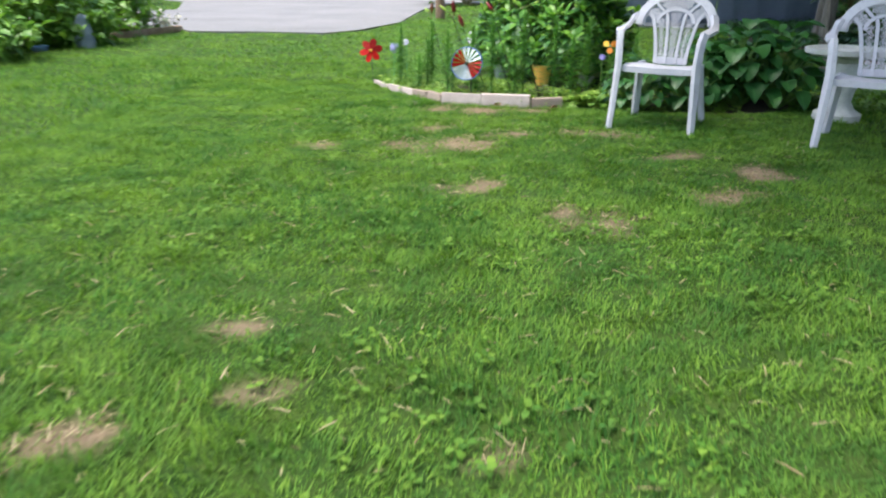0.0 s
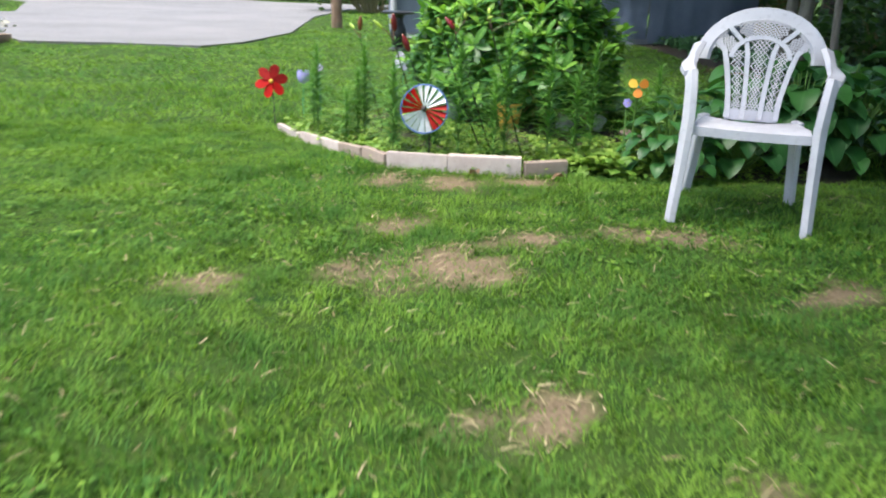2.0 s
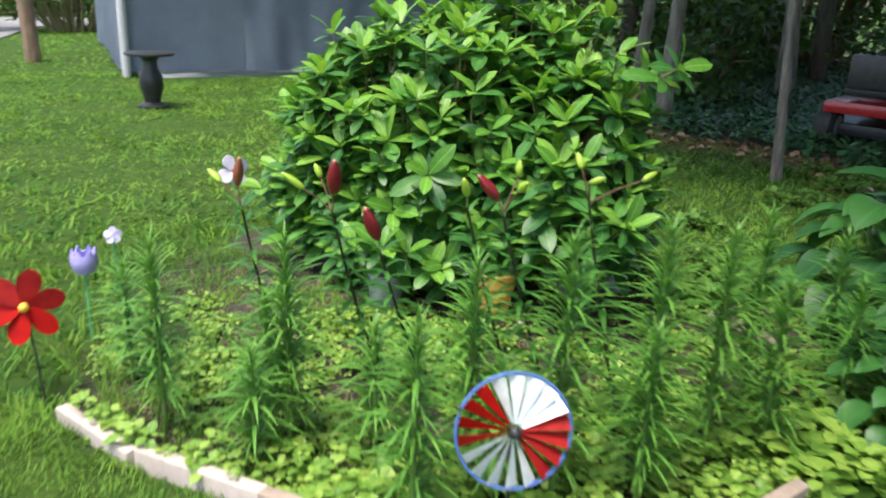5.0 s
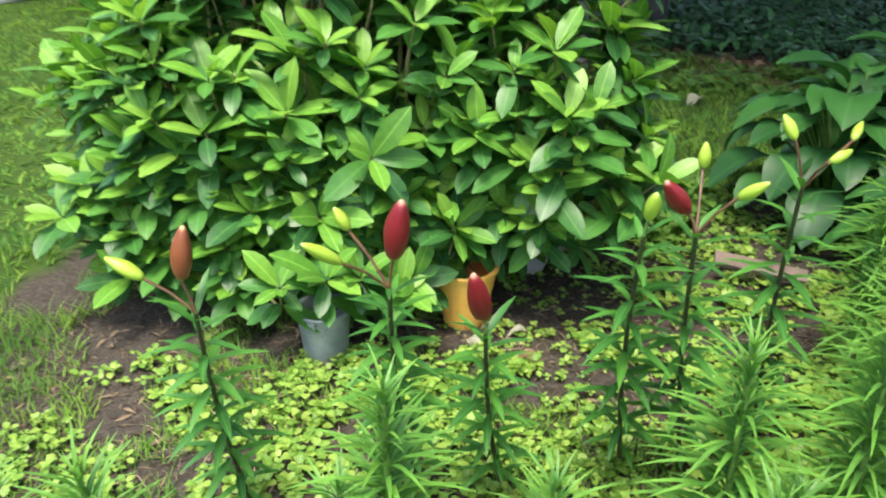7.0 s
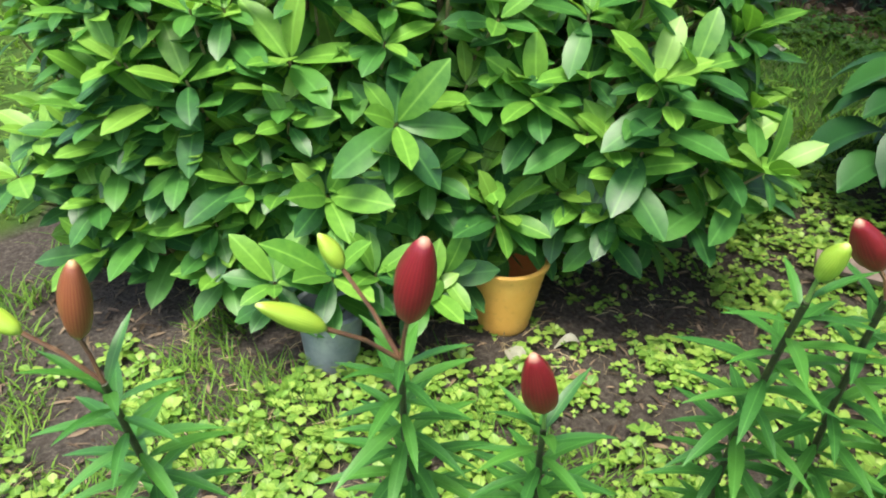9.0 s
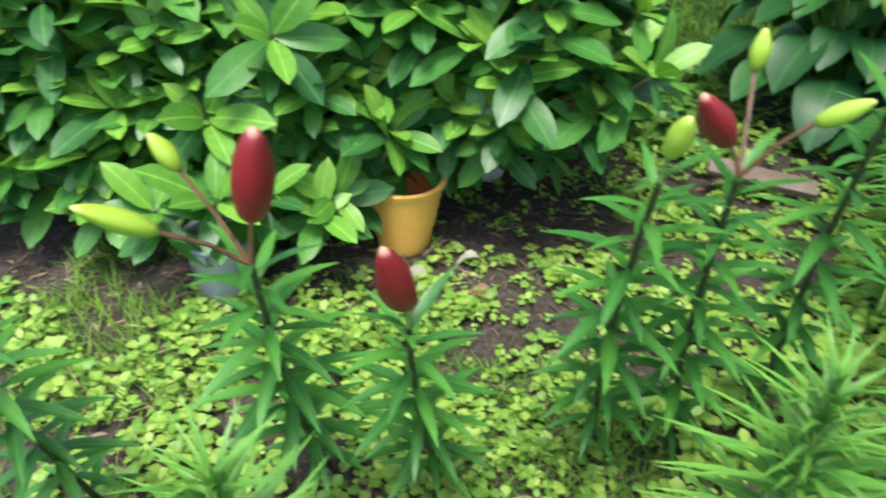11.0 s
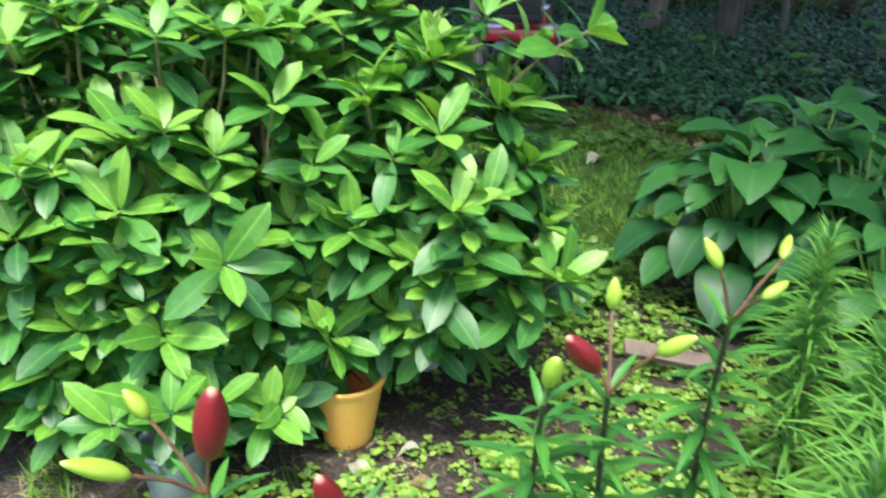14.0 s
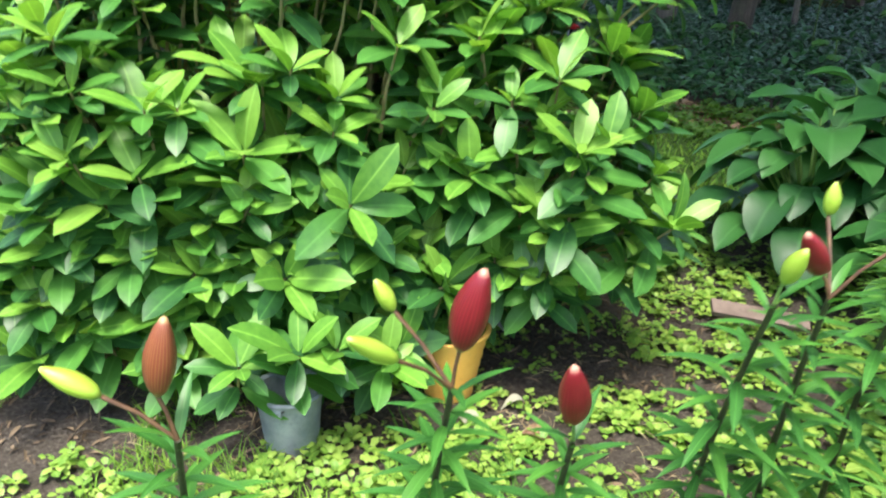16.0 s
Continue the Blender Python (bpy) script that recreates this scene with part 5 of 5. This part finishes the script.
for k, (x, y, s, a) in enumerate([(10.5, 11.6, 1.0, 40), (11.2, 10.2, 0.9, 120), (12.6, 12.4, 1.1, 200), (12.0, 9.0, 1.0, 300), (10.2, 8.2, 0.9, 80), (14.0, 10.8, 1.2, 10), (7.4, 13.4, 1.0, 150), (9.2, 14.4, 1.0, 250), (13.6, 8.0, 1.1, 60), (6.6, 15.6, 1.0, 330), (9.6, 6.4, 1.0, 20), (7.2, 6.0, 1.0, 170), (11.6, 14.2, 1.1, 100), (15.5, 12.6, 1.2, 290), (16.0, 9.6, 1.2, 220), (6.2, 3.2, 1.0, 90), (9.0, 1.0, 1.1, 45), (5.8, 4.6, 1.0, 260), (5.6, 1.5, 1.0, 180)]):
    c = copy_thing(t5 if k % 2 else t4, pose(x, y, 0, 0, 0, a))
    c["label"] = GREY if k % 2 == 0 else "dark-barked woodland tree with a leafy crown"


# Two unseen trees, added only so their crowns block light on the right.
BROAD = "unseen broad tree with a low crown, added to shade the right"
tree("shade_tree", 4.7, 4.3, 0.22, 9.0, (-0.16, 0.0), BARK_DARK, 0.3, 3.6, 12, 26000, 0.28, BROAD, 16)
tree("shade_tree", 5.3, 6.2, 0.2, 9.5, (-0.17, -0.03), BARK_DARK, 0.32, 3.3, 13, 20000, 0.27, BROAD, 16)


# ---------- shrubs and hedges ----------
def shrub(name, x, y, wide, deep, tall, count, size, label, mat, seed, shape=POINTED, category="shrub"):
    r = np.random.default_rng(seed)
    thing = empty(name, x, y)
    tagged(thing, label, category)
    bm = bmesh.new()
    clumps = []
    for k in range(max(8, int(14 * wide))):
        a, q = r.uniform(0, 6.28), math.sqrt(r.random())
        p = np.array((0.5 * wide * q * math.cos(a), 0.5 * deep * q * math.sin(a), tall * r.uniform(0.25, 0.95) * (1 - 0.35 * q * q)))
        tube(bm, [(0.35 * p[0], 0.35 * p[1], 0), tuple(0.6 * p + (0, 0, 0.1 * tall)), tuple(p)], [0.02 * tall, 0.012 * tall, 0.005 * tall], 5, False)
        clumps.append(p)
    part("branch_mass", bm, TWIG, thing)["kind"] = "stuff"
    c = np.array(clumps)[r.integers(0, len(clumps), count)]
    P = c + r.normal(0, 1, (count, 3)) * np.array((0.17 * wide / math.sqrt(wide), 0.17 * deep / math.sqrt(deep), 0.14 * tall))
    P[:, 2] = np.maximum(P[:, 2], 0.03)
    a, e = r.uniform(0, 6.28, count), r.normal(0.1, 0.5, count)
    d = np.stack([np.cos(a) * np.cos(e), np.sin(a) * np.cos(e), np.sin(e)], -1)
    u = np.stack([r.normal(0, 0.5, count), r.normal(0, 0.5, count), np.ones(count)], -1)
    part("leaf_mass", scattered("leaf_mass", shape, P, d, u, size * r.uniform(0.6, 1.3, count)), mat, thing)["kind"] = "stuff"
    return thing


for k, (x, y, w, d, h) in enumerate([(-5.9, 10.4, 1.8, 1.6, 1.1), (-5.6, 12.0, 1.6, 1.8, 1.3), (-5.2, 13.3, 1.0, 1.0, 0.95), (-5.0, 11.7, 0.7, 0.9, 0.5), (-5.2, 9.8, 0.9, 0.9, 0.5), (-7.4, 12.0, 2.2, 2.6, 1.8)]):
    shrub("shrub", x, y, w, d, h, int(1100 * w), 0.14, "leafy perennials crowding a border bed", BORDER, 40 + k)
shrub("white_flower_clump", -4.85, 13.75, 0.4, 0.4, 0.42, 160, 0.05, "clump of small white flowers in the border", PALE_LEAF, 60, ROUND, "flowers")
for k, (x, y, w, d, h) in enumerate([(-9.5, 27.0, 5.0, 3.0, 3.0), (-5.0, 31.5, 7.0, 3.0, 3.4), (0.0, 32.0, 7.0, 3.0, 3.4), (-1.0, 29.9, 4.0, 1.2, 0.8), (5.0, 31.0, 6.0, 3.0, 3.4), (-0.2, 24.0, 3.0, 1.6, 1.6), (-12.0, 21.0, 5.0, 4.0, 3.2), (-9.4, 22.2, 1.5, 1.5, 0.8), (10.0, 30.0, 7.0, 3.0, 3.5),
                                     (7.0, 14.6, 2.0, 1.6, 1.2), (7.2, 18.0, 3.0, 3.0, 2.6), (12.0, 17.0, 6.0, 3.0, 3.2), (17.5, 13.0, 3.0, 7.0, 3.4), (18.0, 7.0, 3.0, 7.0, 3.4), (13.0, 3.0, 6.0, 4.0, 3.0), (5.6, 13.2, 1.2, 1.0, 0.7), (14.5, 15.2, 4.0, 2.0, 2.2), (11.8, 11.4, 1.6, 2.4, 1.1), (12.5, 9.6, 2.0, 2.2, 1.0), (10.0, 13.2, 2.2, 1.8, 1.3), (8.2, 15.8, 3.0, 2.0, 1.8), (14.6, 7.0, 2.0, 3.0, 1.4)]):
    shrub("shrub", x, y, w, d, h, int(min(3200, 420 * w)), 0.2 if h > 1.5 else 0.13, "dense green woodland shrub", SHRUB if k not in (9, 15) else CROWN, 80 + k)


def seedling(x, y, h, n):
    thing = empty("maple_seedling", x, y)
    tagged(thing, "bright green maple seedling above the ground cover", "seedling", "maple seedlings")
    part("stem", tube(bmesh.new(), [(0, 0, 0), (0.01, 0, 0.5 * h), (0, 0.01, h)], 0.006, 5), STEM_GREEN, thing)
    lobes = []
    for k in range(n):
        a = 2.4 * k
        c = np.array((0.12 * math.cos(a), 0.12 * math.sin(a), h - 0.05 * (k // 2)))
        for j in (-1.0, -0.5, 0, 0.5, 1.0):
            b = a + j
            d = np.array((math.cos(b), math.sin(b), -0.15))
            lobes.append((c, d, np.array((0, -0.3, 1.0)), 0.13 * (1 - 0.25 * abs(j))))
    part("leaves", scattered("leaves", leaf_shape(0.5, 0.05, 0.15, 3), *[np.array(c) for c in zip(*lobes)]), MAPLE, thing)


for s in [(6.6, 9.55, 0.32, 4), (6.2, 8.7, 0.3, 5), (7.5, 9.0, 0.9, 5), (6.9, 8.3, 0.5, 5), (7.8, 10.4, 0.35, 4)]:
    seedling(*s)


# ---------- border bed at the far side ----------
for (x0, y0), (x1, y1) in [((-4.95, 12.4), (-4.85, 13.2)), ((-4.85, 13.2), (-4.62, 13.95))]:
    t_ = part("bed_timber", box(bmesh.new(), 0, 0, 0, math.hypot(x1 - x0, y1 - y0), 0.09, 0.1, 0, 0.008, 0.006), TIMBER)
    t_.matrix_basis = pose((x0 + x1) / 2, (y0 + y1) / 2, 0.045, 0, 0, math.degrees(math.atan2(y1 - y0, x1 - x0)))
    tagged(t_, "brown weathered timber edging of the border bed", "timber", "border timbers")
stone = part("garden_stone", lathe([(0.12, 0.0), (0.13, 0.08), (0.10, 0.2), (0.085, 0.3), (0.06, 0.38), (0.02, 0.41)], 14, wobble=0.1), BLUE_STONE)
stone.matrix_basis = pose(-4.75, 11.35, 0)
tagged(stone, "upright blue-grey garden stone in the border", "stone")
shell = part("blue_bowl", lathe([(0.05, 0), (0.09, 0.03), (0.11, 0.07), (0.1, 0.07), (0.07, 0.03)], 16), BLUE_PLASTIC)
shell.matrix_basis = pose(-5.05, 10.85, 0.0)
tagged(shell, "small pale blue bowl in the border", "bowl")


# ---------- riding mower ----------
def mower():
    thing = empty("riding_mower", 5.6, 10.9, 0.0, 200)
    thing.scale = (0.75, 0.75, 0.75)
    tagged(thing, "red riding mower parked at the edge of the wood", "mower")
    part("hood", box(bmesh.new(), -0.35, 0, 0.55, 0.7, 0.5, 0.32, 0, 0.07), MOWER_RED, thing)
    part("fender", box(bmesh.new(), 0.45, 0, 0.5, 0.65, 0.8, 0.14, 0, 0.05), MOWER_RED, thing)
    part("deck", box(bmesh.new(), 0.1, 0, 0.24, 0.8, 0.95, 0.14, 0, 0.04), BLACK, thing)
    part("grille", box(bmesh.new(), -0.71, 0, 0.5, 0.04, 0.42, 0.26, 0, 0.015), BLACK, thing)
    part("seat", box(bmesh.new(), 0.5, 0, 0.68, 0.42, 0.45, 0.12, 0, 0.04), BLACK, thing)
    part("seat_back", box(bmesh.new(), 0.7, 0, 0.88, 0.1, 0.44, 0.36, 0, 0.04), BLACK, thing)
    part("steering_column", tube(bmesh.new(), [(0.0, 0, 0.65), (0.14, 0, 0.92)], 0.03, 8), BLACK, thing)
    part("steering_wheel", tube(bmesh.new(), [Vector((0.15 - 0.07 * math.sin(a), 0.17 * math.cos(a), 0.93 + 0.15 * math.sin(a))) for a in np.linspace(0, 2 * math.pi, 25)], 0.015, 6, False), BLACK, thing)
    part("chrome_cover", box(bmesh.new(), -0.3, -0.02, 0.77, 0.42, 0.4, 0.16, 0, 0.05), CHROME, thing, "shiny plastic cover")
    for x, y, r_, w in ((-0.5, -0.36, 0.18, 0.14), (-0.5, 0.36, 0.18, 0.14), (0.5, -0.38, 0.25, 0.2), (0.5, 0.38, 0.25, 0.2)):
        m = pose(x, y - 0.5 * w, r_, -90, 0, 0)
        bm = lathe([(r_ * 0.55, 0), (r_ * 0.9, 0.01), (r_, 0.03), (r_, w - 0.03), (r_ * 0.9, w - 0.01), (r_ * 0.55, w)], 24)
        bm.transform(m)
        wheel = part("wheel", bm, RUBBER, thing)
        bm = lathe([(r_ * 0.54, -0.005), (r_ * 0.3, 0.01), (r_ * 0.3, w - 0.01), (r_ * 0.54, w + 0.005)], 20)
        bm.transform(m)
        part("rim", bm, CHROME, wheel)


mower()
